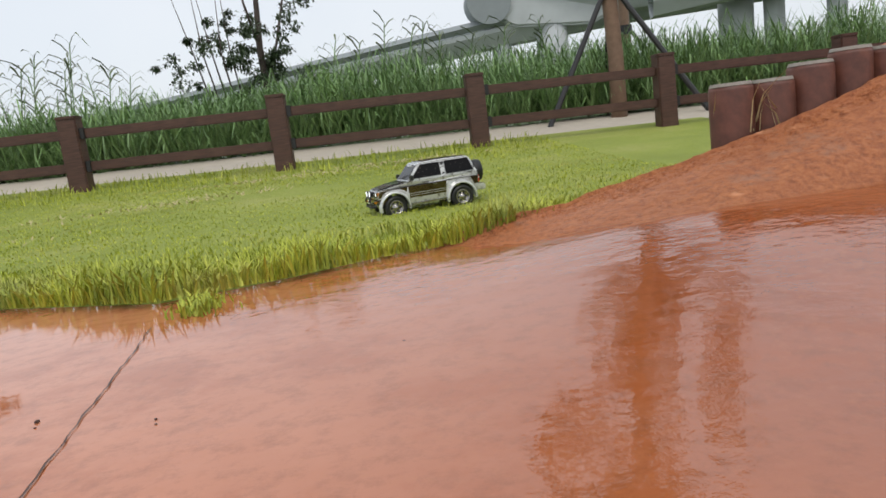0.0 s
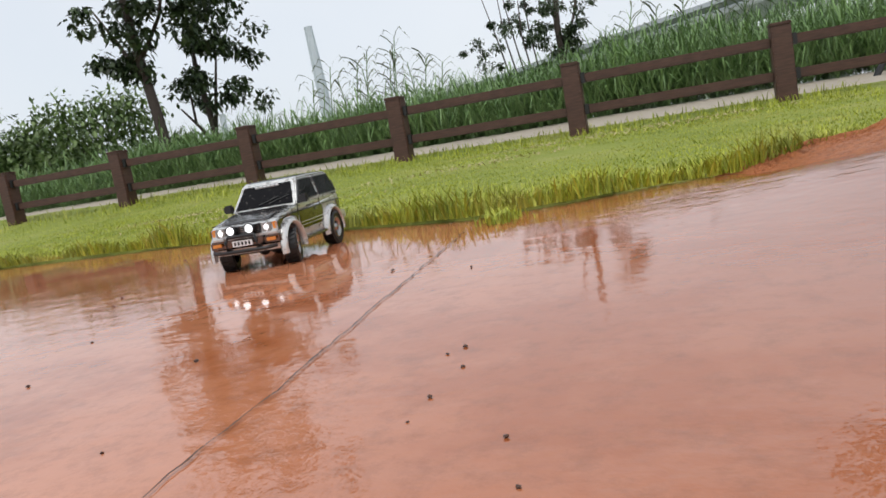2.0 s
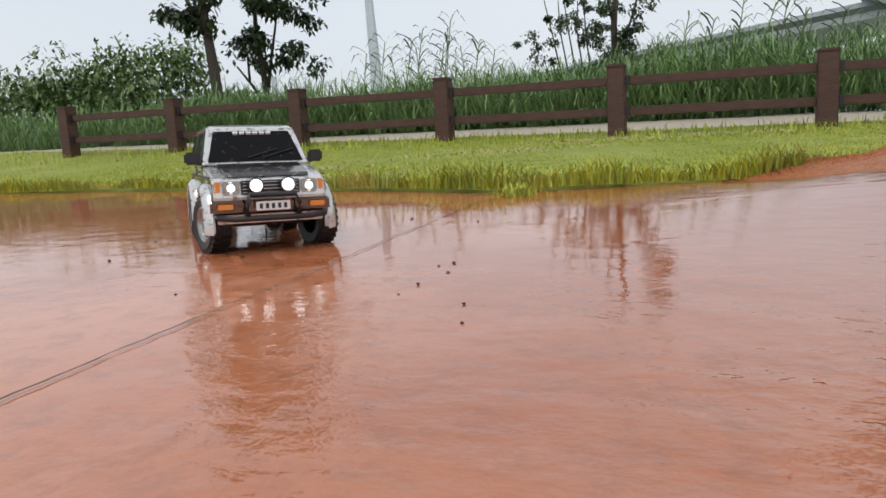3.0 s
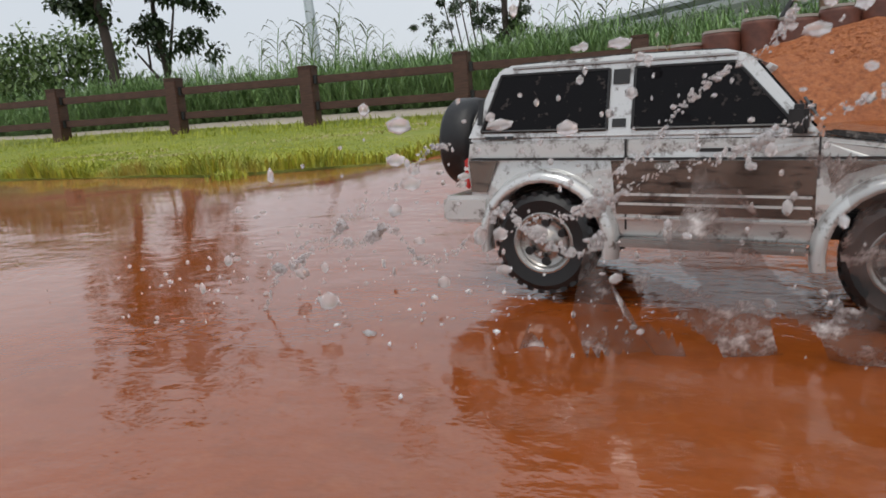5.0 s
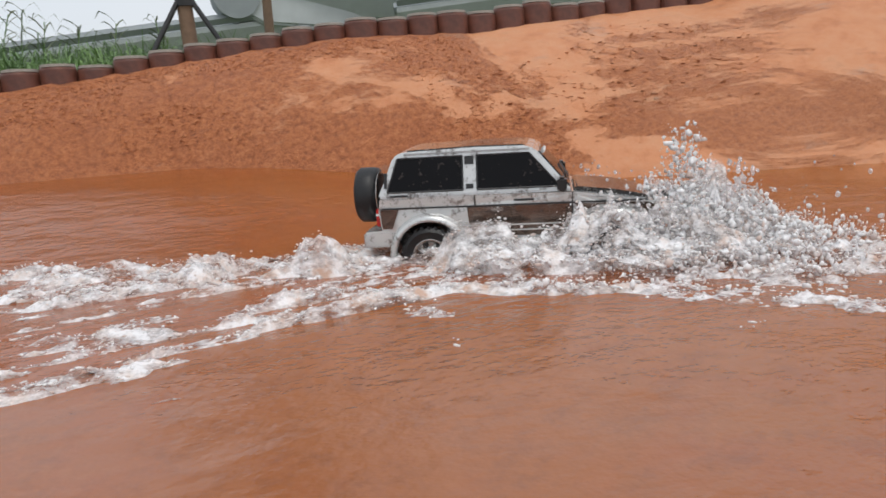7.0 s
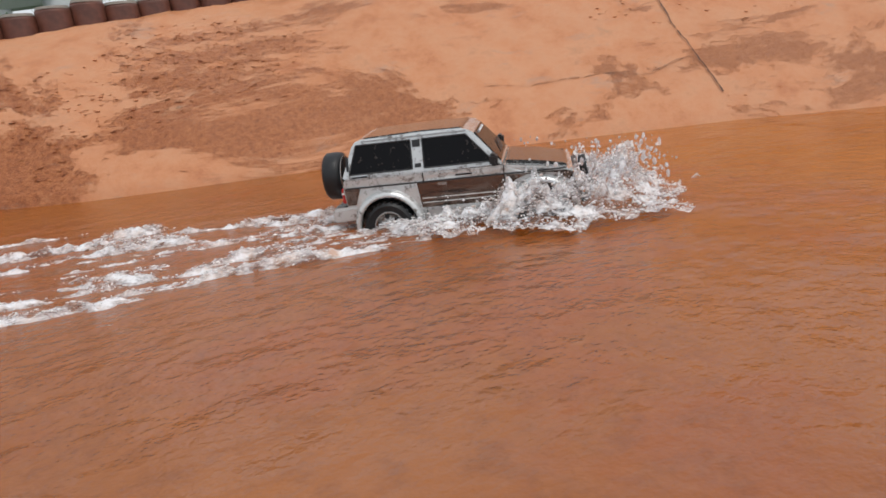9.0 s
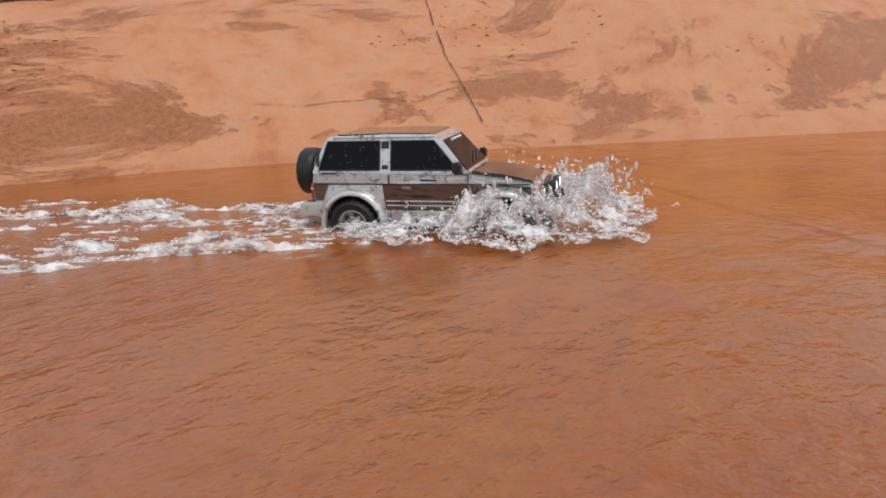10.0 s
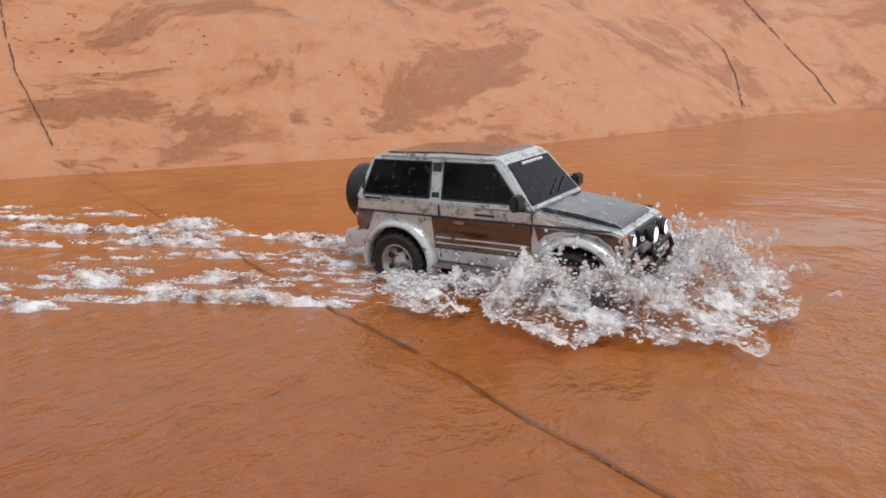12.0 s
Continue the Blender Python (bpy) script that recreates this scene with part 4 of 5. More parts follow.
prism(bm, [(8.2, 7.9), (17.4, 7.6), (17.0, 6.2), (14.8, 5.4), (10.2, 5.7), (8.2, 6.9)], 43.6, 46.2, None, .15)
part("pier_cap", bm, BRIDGE, bridge)
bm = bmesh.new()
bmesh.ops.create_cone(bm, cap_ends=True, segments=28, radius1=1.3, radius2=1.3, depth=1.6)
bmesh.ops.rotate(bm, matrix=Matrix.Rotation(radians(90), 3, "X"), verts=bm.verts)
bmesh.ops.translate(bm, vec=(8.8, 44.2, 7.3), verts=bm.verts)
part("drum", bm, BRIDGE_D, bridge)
# rain haze over the distant tower is put into its pale colour
tower = tagged(new("bridge_tower"), "slanting bridge tower far off, haze put into its pale colour", "tower")
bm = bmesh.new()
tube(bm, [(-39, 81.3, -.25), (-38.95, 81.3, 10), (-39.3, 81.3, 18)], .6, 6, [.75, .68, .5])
part("mast", bm, HAZE_TINT, tower)
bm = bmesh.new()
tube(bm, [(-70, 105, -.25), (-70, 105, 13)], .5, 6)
part("second_mast", bm, HAZE_TINT, tower)


# ---------- the model car ----------
def arch(cx, r, n=9):
    return [(cx + r * math.cos(a), 0.040 + r * math.sin(a)) for a in [math.pi * k / (n - 1) for k in range(n)]][::-1]


bm = bmesh.new()
box(bm, (0, 0, 0), (.0036, .0125, .0052))
LUG = bpy.data.meshes.new("tread_block")
bm.to_mesh(LUG)
bm.free()
LUG.materials.append(RUBBER)


def car_wheel(parent, x, y, out):
    w = new("wheel")
    w.parent = parent
    w.location = (x, y, 0.040)
    bm = bmesh.new()
    prof = [(.022, -.013), (.034, -.0155), (.0385, -.012), (.0385, .012), (.034, .0155), (.022, .013)]
    lathe(bm, prof, 36)
    part("tyre", bm, RUBBER, w)
    for k in range(26):
        for s in (-1, 1):
            lug = new("tread_block", LUG)
            lug.parent = w
            lug.matrix_local = Matrix.Rotation(2 * math.pi * (k + .25 * s) / 26, 4, "Y") @ Matrix.Translation((0.0388, s * .007, 0)) @ Matrix.Rotation(s * .35, 4, "X")
    bm = bmesh.new()
    s = out
    lathe(bm, [(.0245, s * .0135), (.0225, s * .0145), (.0205, s * .010), (.0165, s * .006), (.009, s * .0085), (.0075, s * .0125), (.0001, s * .0135)], 30)
    part("rim", bm, CHROME, w, "muddy chrome rim", True)
    bm = bmesh.new()
    for k in range(6):
        m = Matrix.Rotation(2 * math.pi * k / 6, 4, "Y") @ Matrix.Translation((0.0155, s * .0078, 0))
        q = bmesh.ops.create_cone(bm, cap_ends=True, segments=10, radius1=.0033, radius2=.0033, depth=.002)["verts"]
        bmesh.ops.rotate(bm, matrix=Matrix.Rotation(radians(90), 3, "X"), verts=q)
        bmesh.ops.transform(bm, matrix=m, verts=q)
    part("rim_holes", bm, BLACK, w)
    return w


car = empty("model_car", "wet silver radio-controlled off-road model car splashed with mud", "toy car")
WHEELS = [car_wheel(car, sx * 0.121, sy * 0.0735, sy) for sx in (1, -1) for sy in (1, -1)]


def tumble(x, y, z):
    """Sides lean in towards the top."""
    k = 1.0
    if z > 0.118:
        k = 1 - 0.20 * (z - 0.118) / 0.066
    elif z < 0.07:
        k = 1 - 0.05 * (0.07 - z) / 0.03
    return Vector((x, y * k, z))


def nose(x, y, z):
    p = tumble(x, y, z)
    if x > 0.13:
        p.y *= 1 - 0.9 * (x - 0.13) * (1 if z > 0.07 else 0.6)
    if x < -0.17:
        p.y *= 1 - 1.2 * (-0.17 - x)
    return p


HW = 0.078
low = [(-.186, .060)] + [(-.172, .052)] + arch(-.121, .048) + [(-.068, .046), (.068, .046)] + arch(.121, .048) + [(.172, .056), (.176, .078), (.173, .098)]
low += [(.165, .103), (.120, .111), (.068, .118), (-.188, .1195), (-.191, .10)]
bm = bmesh.new()
prism(bm, low, -HW, HW, nose, 0.0025)
part("body", bm, PAINT, car)
# taupe lower panels with thin pale mouldings
for s in (-1, 1):
    bm = bmesh.new()
    prism(bm, [(-.066, .064), (.066, .064), (.066, .1035), (-.070, .1035)], s * (HW + .0006) - .0006, s * (HW + .0006) + .0006, nose)
    part("side_panel", bm, PANEL, car, "taupe metallic door panel")
    bm = bmesh.new()
    prism(bm, [(-.186, .078), (-.172, .078), (-.162, .1035), (-.188, .1035)], s * (HW + .0006) - .0006, s * (HW + .0006) + .0006, nose)
    part("side_panel", bm, PANEL, car)
    for z in (.104, .078, .071, .060):
        x0, x1 = (-.185, .160) if z > .1 else (-.064, .064)
        bm = bmesh.new()
        for xa, xb in zip(spread(x0, x1, 12), spread(x0, x1, 12)[1:]):
            prism(bm, [(xa, z), (xb, z), (xb, z + .0018), (xa, z + .0018)], s * (HW + .0013) - .0013, s * (HW + .0013) + .0013, nose)
        part("moulding", bm, BLACK if z > .1 else PAINT, car)
    bm = bmesh.new()
    prism(bm, [(.1735, .080), (.172, .097), (.160, .1015), (.070, .1035), (.075, .086), (.083, .0945), (.10, .1005), (.121, .1025), (.145, .099), (.160, .089), (.166, .080)], s * (HW + .0006) - .0006, s * (HW + .0006) + .0006, nose)
    part("side_panel", bm, PANEL, car)
    # door gaps and handle
    for xg in (-.060, .066):
        bm = bmesh.new()
        prism(bm, [(xg, .052), (xg + .0014, .052), (xg + .0014, .119), (xg, .119)], s * (HW + .0005) - .0008, s * (HW + .0005) + .0008, nose)
        part("door_gap", bm, BLACK, car)
    bm = bmesh.new()
    box(bm, (-.030, s * (HW + .001), .0995), (.016, .004, .005), .0012)
    part("door_handle", bm, CHROME, car, "chrome handle")
    # wheel-arch flares
    for cx in (-.121, .121):
        bm = bmesh.new()
        n = 16
        rows = []
        for k in range(n + 1):
            a = math.pi * (k / n) * 1.12 - .06 * math.pi
            rows.append([bm.verts.new((cx + r_ * math.cos(a), s * yy, 0.040 + r_ * math.sin(a))) for r_, yy in
                         ((.0475, HW - .004), (.0475, HW + .010), (.051, HW + .011), (.056, HW + .006), (.058, HW - .001))])
        for a_, b_ in zip(rows, rows[1:]):
            for k in range(4):
                bm.faces.new((a_[k], a_[k + 1], b_[k + 1], b_[k]))
        bmesh.ops.recalc_face_normals(bm, faces=bm.faces[:])
        part("wheel_arch_flare", bm, PAINT, car, "", True)
    bm = bmesh.new()
    box(bm, (0, s * .079, .043), (.128, .014, .006), .002)
    part("side_step", bm, CHROME, car, "bright side step")
    bm = bmesh.new()
    box(bm, (.054, s * .090, .131), (.012, .022, .018), .003)
    box(bm, (.056, s * .079, .124), (.006, .01, .006))
    part("wing_mirror", bm, BLACK, car, "black wing mirror")

# cabin
cab = [(-.190, .119), (-.168, .1715), (-.158, .1775), (-.06, .1798), (.006, .1788), (.021, .1745), (.068, .119)]
bm = bmesh.new()
prism(bm, cab, -HW, HW, tumble, 0.0028)
part("cabin", bm, PAINT, car)
bm = bmesh.new()
prism(bm, [(-.150, .1792), (-.06, .1812), (.004, .1800), (.010, .1778), (-.150, .1778)], -.054, .054, None, .0008)
part("roof", bm, HOOD, car, "dark wet roof panel")
for s in (-1, 1):
    for quad in ([(-.176, .1265), (-.074, .1265), (-.074, .1700), (-.161, .1700)], [(-.055, .1265), (.052, .1265), (.013, .1700), (-.055, .1700)]):
        bm = bmesh.new()
        prism(bm, quad, s * (HW + .0008) - .0008, s * (HW + .0008) + .0008, tumble)
        part("side_window", bm, GLASS, car, "dark tinted window")
        bm = bmesh.new()
        loop = [tumble(x, s * (HW + .0016), z) for x, z in quad]
        for p, q in zip(loop, loop[1:] + loop[:1]):
            tube(bm, [p, q], .0011, 5)
        part("window_trim", bm, BLACK, car)
    bm = bmesh.new()
    prism(bm, [(-.152, .1745), (.014, .1745), (.014, .1760), (-.152, .1760)], s * (HW + .0012) - .001, s * (HW + .0012) + .001, tumble)
    part("rain_gutter", bm, CHROME, car)
    # dark vent on the pillar between the windows, and small marks behind and below the rear window
    bm = bmesh.new()
    prism(bm, [(-.071, .159), (-.059, .159), (-.059, .1695), (-.071, .1695)], s * (HW + .0008) - .0008, s * (HW + .0008) + .0008, tumble)
    part("pillar_vent", bm, BLACK, car, "dark pillar vent")
    for x0, x1, z0, z1 in ((-.070, -.060, .128, .134), (-.180, -.176, .132, .152), (-.172, -.148, .1205, .1228), (-.008, .018, .1095, .1120)):
        bm = bmesh.new()
        prism(bm, [(x0, z0), (x1, z0), (x1, z1), (x0, z1)], s * (HW + .0006) - .0006, s * (HW + .0006) + .0006, tumble)
        part("badge", bm, BLACK, car, "small dark print")


def slanted(x, z, off):
    d = Vector((.068 - .020, 0, .119 - .1775)).normalized()
    nrm = Vector((-d.z, 0, d.x))
    return Vector((x, 0, z)) + nrm * off


bm = bmesh.new()
a0, a1 = slanted(.0255, .1695, .0012), slanted(.0635, .1245, .0012)
vs_ = [bm.verts.new((p.x, y_, p.z)) for p, y_ in ((a0, -.056), (a0, .056), (a1, .069), (a1, -.069))]
f_ = bm.faces.new(vs_)
ex = bmesh.ops.extrude_face_region(bm, geom=[f_])["geom"]
bmesh.ops.translate(bm, vec=(-.0012, 0, -.001), verts=[v for v in ex if isinstance(v, bmesh.types.BMVert)])
bmesh.ops.recalc_face_normals(bm, faces=bm.faces[:])
part("windscreen", bm, GLASS, car, "dark windscreen beaded with rain")
# white lettering band on the windscreen, as plain bars
for k in range(6):
    bm = bmesh.new()
    p = slanted(.0275, .1672, .0022)
    box(bm, (p.x + .0015, -.0245 + k * .0098, p.z - .0018), (.0032, .0072, .0040), 0, Matrix.Rotation(radians(40), 4, "Y"))
    part("windscreen_print", bm, WHITE, car, "white print")
for s in (-1, 1):
    bm = bmesh.new()
    p, q = slanted(.060, .1285, .003), slanted(.050, .141, .003)
    tube(bm, [(p.x, s * .012, p.z), (q.x, s * .012 + .045, q.z)], .0009, 5)
    part("wiper", bm, BLACK, car)
# bonnet
bm = bmesh.new()
prism(bm, [(.067, .1195), (.072, .1225), (.120, .1165), (.158, .1085), (.165, .1035), (.120, .1110)], -.060, .060, lambda x, y, z: Vector((x, y * (1 - 1.0 * max(0, x - .1)), z)), .0018)
part("bonnet", bm, HOOD, car, "dark wet bonnet streaked with mud")
# front
bm = bmesh.new()
box(bm, (.1755, 0, .0905), (.006, .078, .019), .001)
part("grille", bm, BLACK, car, "black grille")
for z in (.084, .0885, .093, .0975):
    bm = bmesh.new()
    box(bm, (.1788, 0, z), (.0015, .074, .0014))
    part("grille_bar", bm, CHROME, car)
for s in (-1, 1):
    hl = None
    bm = bmesh.new()
    box(bm, (.1745, s * .052, .0905), (.007, .023, .018), .002)
    hl = part("headlight", bm, CHROME, car, "lit headlight")
    bm = bmesh.new()
    bmesh.ops.create_uvsphere(bm, u_segments=14, v_segments=8, radius=.0078)
    bmesh.ops.scale(bm, vec=(.15, 1, 1), verts=bm.verts)
    bmesh.ops.translate(bm, vec=(.1772, s * .052, .0905), verts=bm.verts)
    part("lens", bm, LAMP, hl, "", True)
    bm = bmesh.new()
    box(bm, (.1690, s * .0685, .0905), (.012, .010, .017), .002)
    part("indicator", bm, AMBER, car, "amber indicator")
    # fog lamps on the bull bar
    bm = bmesh.new()
    lathe(bm, [(.0001, -.009), (.008, -.008), (.0105, -.001), (.0105, .003), (.0090, .003), (.0088, .001), (.0001, .0005)], 20)
    bmesh.ops.rotate(bm, matrix=Matrix.Rotation(radians(-90), 3, "Z"), verts=bm.verts)
    bmesh.ops.translate(bm, vec=(.190, s * .021, .0935), verts=bm.verts)
    fl = part("fog_lamp", bm, BLACK, car, "lit round fog lamp", True)
    bm = bmesh.new()
    bmesh.ops.create_uvsphere(bm, u_segments=14, v_segments=8, radius=.0085)
    bmesh.ops.scale(bm, vec=(.12, 1, 1), verts=bm.verts)
    bmesh.ops.translate(bm, vec=(.1925, s * .021, .0935), verts=bm.verts)
    part("lens", bm, LAMP, fl, "", True)
    bm = bmesh.new()
    box(bm, (.1840, s * .061, .066), (.005, .020, .007), .001)
    part("bumper_lamp", bm, AMBER, car)
    bm = bmesh.new()
    box(bm, (-.1925, s * .0665, .0925), (.005, .012, .025), .0015)
    tl = part("tail_lamp", bm, RED, car, "red tail lamp")
    bm = bmesh.new()
    box(bm, (-.1925, s * .0665, .0965), (.0056, .0124, .004), .0008)
    part("clear_band", bm, WHITE, tl)
bm = bmesh.new()
fb = [(.150, .053), (.186, .055), (.188, .074), (.150, .077)]
prism(bm, fb, -.080, .080, lambda x, y, z: Vector((x - .4 * max(0, abs(y) - .06), y, z)), .003)
part("front_bumper", bm, PANEL, car, "muddy silver bumper")
bm = bmesh.new()
prism(bm, [(-.213, .052), (-.170, .053), (-.170, .076), (-.213, .074)], -.080, .080, None, .003)
part("rear_bumper", bm, PAINT, car, "ribbed silver bumper")
bm = bmesh.new()
bar = [(.178, -.034, .052), (.193, -.034, .056), (.197, -.034, .070), (.193, -.030, .081), (.193, .030, .081), (.197, .034, .070), (.193, .034, .056), (.178, .034, .052)]
tube(bm, bar, .0036, 10)
part("bull_bar", bm, BLACK, car, "black bull bar", True)
bm = bmesh.new()
tube(bm, [(.183, -.072, .052), (.191, -.05, .050), (.192, .05, .050), (.183, .072, .052)], .004, 10)
part("skid_bar", bm, BLACK, car, "", True)
bm = bmesh.new()
box(bm, (.191, 0, .066), (.002, .045, .012), .0006)
plate = part("number_plate", bm, WHITE, car, "white number plate")
for k in range(5):
    bm = bmesh.new()
    box(bm, (.1922, -.016 + k * .008, .066), (.0006, .0042, .0068))
    part("plate_bar", bm, BLACK, plate)
# underside
bm = bmesh.new()
box(bm, (0, 0, .058), (.34, .100, .020), .003)
box(bm, (0, 0, .047), (.20, .05, .012), .003)
part("chassis", bm, BLACK, car)
for sx in (1, -1):
    bm = bmesh.new()
    tube(bm, [(sx * .121, -.066, .040), (sx * .121, .066, .040)], .006, 8)
    bmesh.ops.create_uvsphere(bm, u_segments=10, v_segments=8, radius=.013, matrix=Matrix.Translation((sx * .121, .01, .040)))
    part("axle", bm, BLACK, car)
# spare wheel in its cover
bm = bmesh.new()
lathe(bm, [(.0001, -.017), (.030, -.017), (.0375, -.014), (.0390, -.006), (.0390, .010), (.036, .014), (.0001, .014)], 36)
bmesh.ops.rotate(bm, matrix=Matrix.Rotation(radians(90), 3, "Z"), verts=bm.verts)
bmesh.ops.translate(bm, vec=(-.217, -.012, .116), verts=bm.verts)
sp = part("spare_wheel", bm, RUBBER, car, "black covered spare wheel", True)
bm = bmesh.new()
lathe(bm, [(.030, .0172), (.0325, .0172), (.0325, .0150), (.030, .0150), (.030, .0172)], 36)
bmesh.ops.rotate(bm, matrix=Matrix.Rotation(radians(-90), 3, "Z"), verts=bm.verts)
bmesh.ops.translate(bm, vec=(-.217, -.012, .116), verts=bm.verts)
part("cover_ring", bm, CHROME, sp)
bm = bmesh.new()
prism(bm, [(-.1885, .1265), (-.1695, .1680), (-.1680, .1680), (-.1870, .1265)], -.050, .050)
part("rear_window", bm, GLASS, car)

# ---------- water thrown up by the car ----------
def foam_grid(x0, x1, y0, y1, step, height, keep):
    nx, ny = int((x1 - x0) / step) + 1, int((y1 - y0) / step) + 1
    verts, faces = [], []
    ok = {}
    for i in range(nx):
        for j in range(ny):
            x, y = x0 + i * step, y0 + j * step
            verts.append((x + 0.3 * step * noise.noise((x * 90, y * 90, 1)), y + 0.3 * step * noise.noise((x * 90, y * 90, 2)), height(x, y)))
            ok[i, j] = keep(x, y)
    for i in range(nx - 1):
        for j in range(ny - 1):
            if ok[i, j] + ok[i + 1, j] + ok[i, j + 1] + ok[i + 1, j + 1] >= 3:
                a = i * ny + j
                faces.append((a, a + ny, a + ny + 1, a + 1))
    return verts, faces


def fbm(x, y, s, k=3):
    return sum(noise.noise((x * s * 2 ** i, y * s * 2 ** i, 3.1 * i)) / 2 ** i for i in range(k))


def bow_height(x, y):
    """A rolling crest ahead of the bumper that falls off along both sides."""
    d = math.hypot((x - 0.10) / 1.25, y)
    ring = math.exp(-((d - 0.125) / 0.045) ** 2)
    front = max(0.0, min(1.0, (x + 0.16) / 0.26))
    h = 0.070 * ring * (0.20 + 0.80 * front ** 2.4)
    return max(h, .018) * (0.72 + 0.60 * fbm(x, y, 15) + 0.5 * max(0, noise.noise((x * 60, y * 60, 2))) + 0.3 * noise.noise((x * 120, y * 120, 4))) + 0.006 * fbm(x, y, 42, 2) * (0.2 + ring)


def bow_keep(x, y):
    if abs(y) < 0.078 and -0.21 < x < 0.17:
        return False
    d = math.hypot((x - 0.10) / 1.25, y)
    return d < 0.205 + 0.07 * fbm(x, y, 13) and x > -0.26 + 0.05 * fbm(x, y, 8)


def blob_template():
    bm_ = bmesh.new()
    bmesh.ops.create_icosphere(bm_, subdivisions=1, radius=1.0)
    co = np.array([v.co[:] for v in bm_.verts])
    fa = np.array([[v.index for v in f.verts] for f in bm_.faces])
    bm_.free()
    return co, fa


BLOB_V, BLOB_F = blob_template()


def froth(name, centres, radii, squash, material, parent, label, seed, jag=0.13):
    """Many small rounded lumps of froth, drawn as one mass: place, radius and flatness of each."""
    g_ = np.random.default_rng(seed)
    n = len(centres)
    a = g_.uniform(0, 6.283, n)
    ca, sa = np.cos(a), np.sin(a)
    sc = np.stack([radii * g_.uniform(.8, 2.4, n), radii * g_.uniform(.5, 1.0, n), radii * squash * g_.uniform(.7, 1.3, n)], 1)
    p = BLOB_V[None] * sc[:, None] * (1 + jag * g_.normal(0, 1, (n, len(BLOB_V), 1)))
    q = np.stack([p[..., 0] * ca[:, None] - p[..., 1] * sa[:, None], p[..., 0] * sa[:, None] + p[..., 1] * ca[:, None], p[..., 2]], -1) + centres[:, None]
    f = (BLOB_F[None] + (np.arange(n) * len(BLOB_V))[:, None, None]).reshape(-1, 3)
    return tagged(raw(name, q.reshape(-1, 3).tolist(), f.tolist(), material, parent, label, True), kind="stuff")


wave = tagged(new("bow_wave"), "white churning wave pushed up round the car's nose", "wave")
v_, f_ = foam_grid(-0.30, 0.38, -0.28, 0.28, 0.0036, bow_height, bow_keep)
raw("crest", [(x, y, z - 0.004) for x, y, z in v_], f_, CHURN, wave, "muddy lifted water", True)
g = np.random.default_rng(20)
pts = []
while len(pts) < 6000:
    x, y = g.uniform(-.28, .36), g.uniform(-.25, .25)
    h = bow_height(x, y)
    if not bow_keep(x, y) or g.random() > 0.25 + h / 0.05:
        continue
    pts.append((x, y, h * g.uniform(.55, 1.05) + abs(g.normal(0, .006)) * (h > .03)))
froth("froth", np.array(pts), 0.0005 + 0.0019 * g.random(len(pts)) ** 2.4, 0.8, FOAM, wave, "white froth", 22)


def drops(n, spread_, rmin, rmax, seed, stretch=1.0):
    g_ = np.random.default_rng(seed)
    bm_ = bmesh.new()
    for _ in range(n):
        p = g_.normal(0, 1, 3) * spread_
        r_ = rmin + (rmax - rmin) * g_.random() ** 3
        m_ = Matrix.Translation(p) @ Matrix.Diagonal((r_ * g_.uniform(.8, 1.2), r_ * g_.uniform(.8, 1.2), r_ * g_.uniform(.8, 1.3) * stretch, 1))
        bmesh.ops.create_icosphere(bm_, subdivisions=2, radius=1.0, matrix=m_)
    return bm_


bm = bmesh.new()
g = np.random.default_rng(21)
for _ in range(520):
    a = g.normal(0, 1.0)
    x, y = 0.10 + 1.25 * 0.135 * math.cos(a), 0.135 * math.sin(a)
    r_ = 0.0010 + 0.0040 * g.random() ** 2
    m_ = Matrix.Translation((x + g.normal(0, .028), y + g.normal(0, .028), max(0.008, bow_height(x, y) + abs(g.normal(0, .011))))) @ Matrix.Rotation(g.uniform(0, 3), 4, 'X') @ Matrix.Diagonal((1, 1, g.uniform(.7, 2.6), 1))
    bmesh.ops.create_icosphere(bm, subdivisions=1, radius=r_ * .75, matrix=m_)
tagged(part("spray", bm, DROP, wave, "clear beads of spray", True), kind="stuff")


def wake_value(x, y):
    far = min(1, max(0, -(x + 0.12) / 1.1))
    half = (0.14 + 0.29 * far) * (1 + 0.4 * fbm(x, y, 6))
    arm = math.exp(-((abs(y) - half * .72) / 0.06) ** 2)
    return fbm(x * 0.28, y * 1.3, 22, 4) - 0.02 - 0.34 * far + 0.22 * arm - 1.6 * max(0, abs(y) / half - .8)


def wake_height(x, y):
    f = max(0.0, min(1.0, (x + 1.5) / 1.3))
    val = wake_value(x, y)
    if val < 0:
        return 0.05 * val - 0.001
    return (0.004 + 0.016 * f) * min(.8, val) - 0.001 + 0.007 * fbm(x, y, 60, 3) * min(1, max(0, val * 4))


def wake_keep(x, y):
    return wake_value(x, y) > -.32


wake = tagged(new("wake"), "streaky white foam trailing on the muddy water", "foam")
v_, f_ = foam_grid(-1.55, -0.10, -0.42, 0.42, 0.005, wake_height, wake_keep)
raw("churn", v_, f_, CHURN, wake, "thin muddy foam", True)
g = np.random.default_rng(23)
pts = []
while len(pts) < 8000:
    x, y = -0.10 - 1.4 * g.random() ** 1.3, g.uniform(-.40, .40)
    if wake_value(x, y) < .01 or g.random() > 0.25 + 1.2 * max(0, wake_value(x, y)):
        continue
    pts.append((x, y, max(.0008, wake_height(x, y)) * g.uniform(.8, 1.15)))
froth("froth", np.array(pts), 0.0005 + 0.0020 * g.random(len(pts)) ** 2.4, 0.45, FOAM, wake, "white streaks of froth", 24)

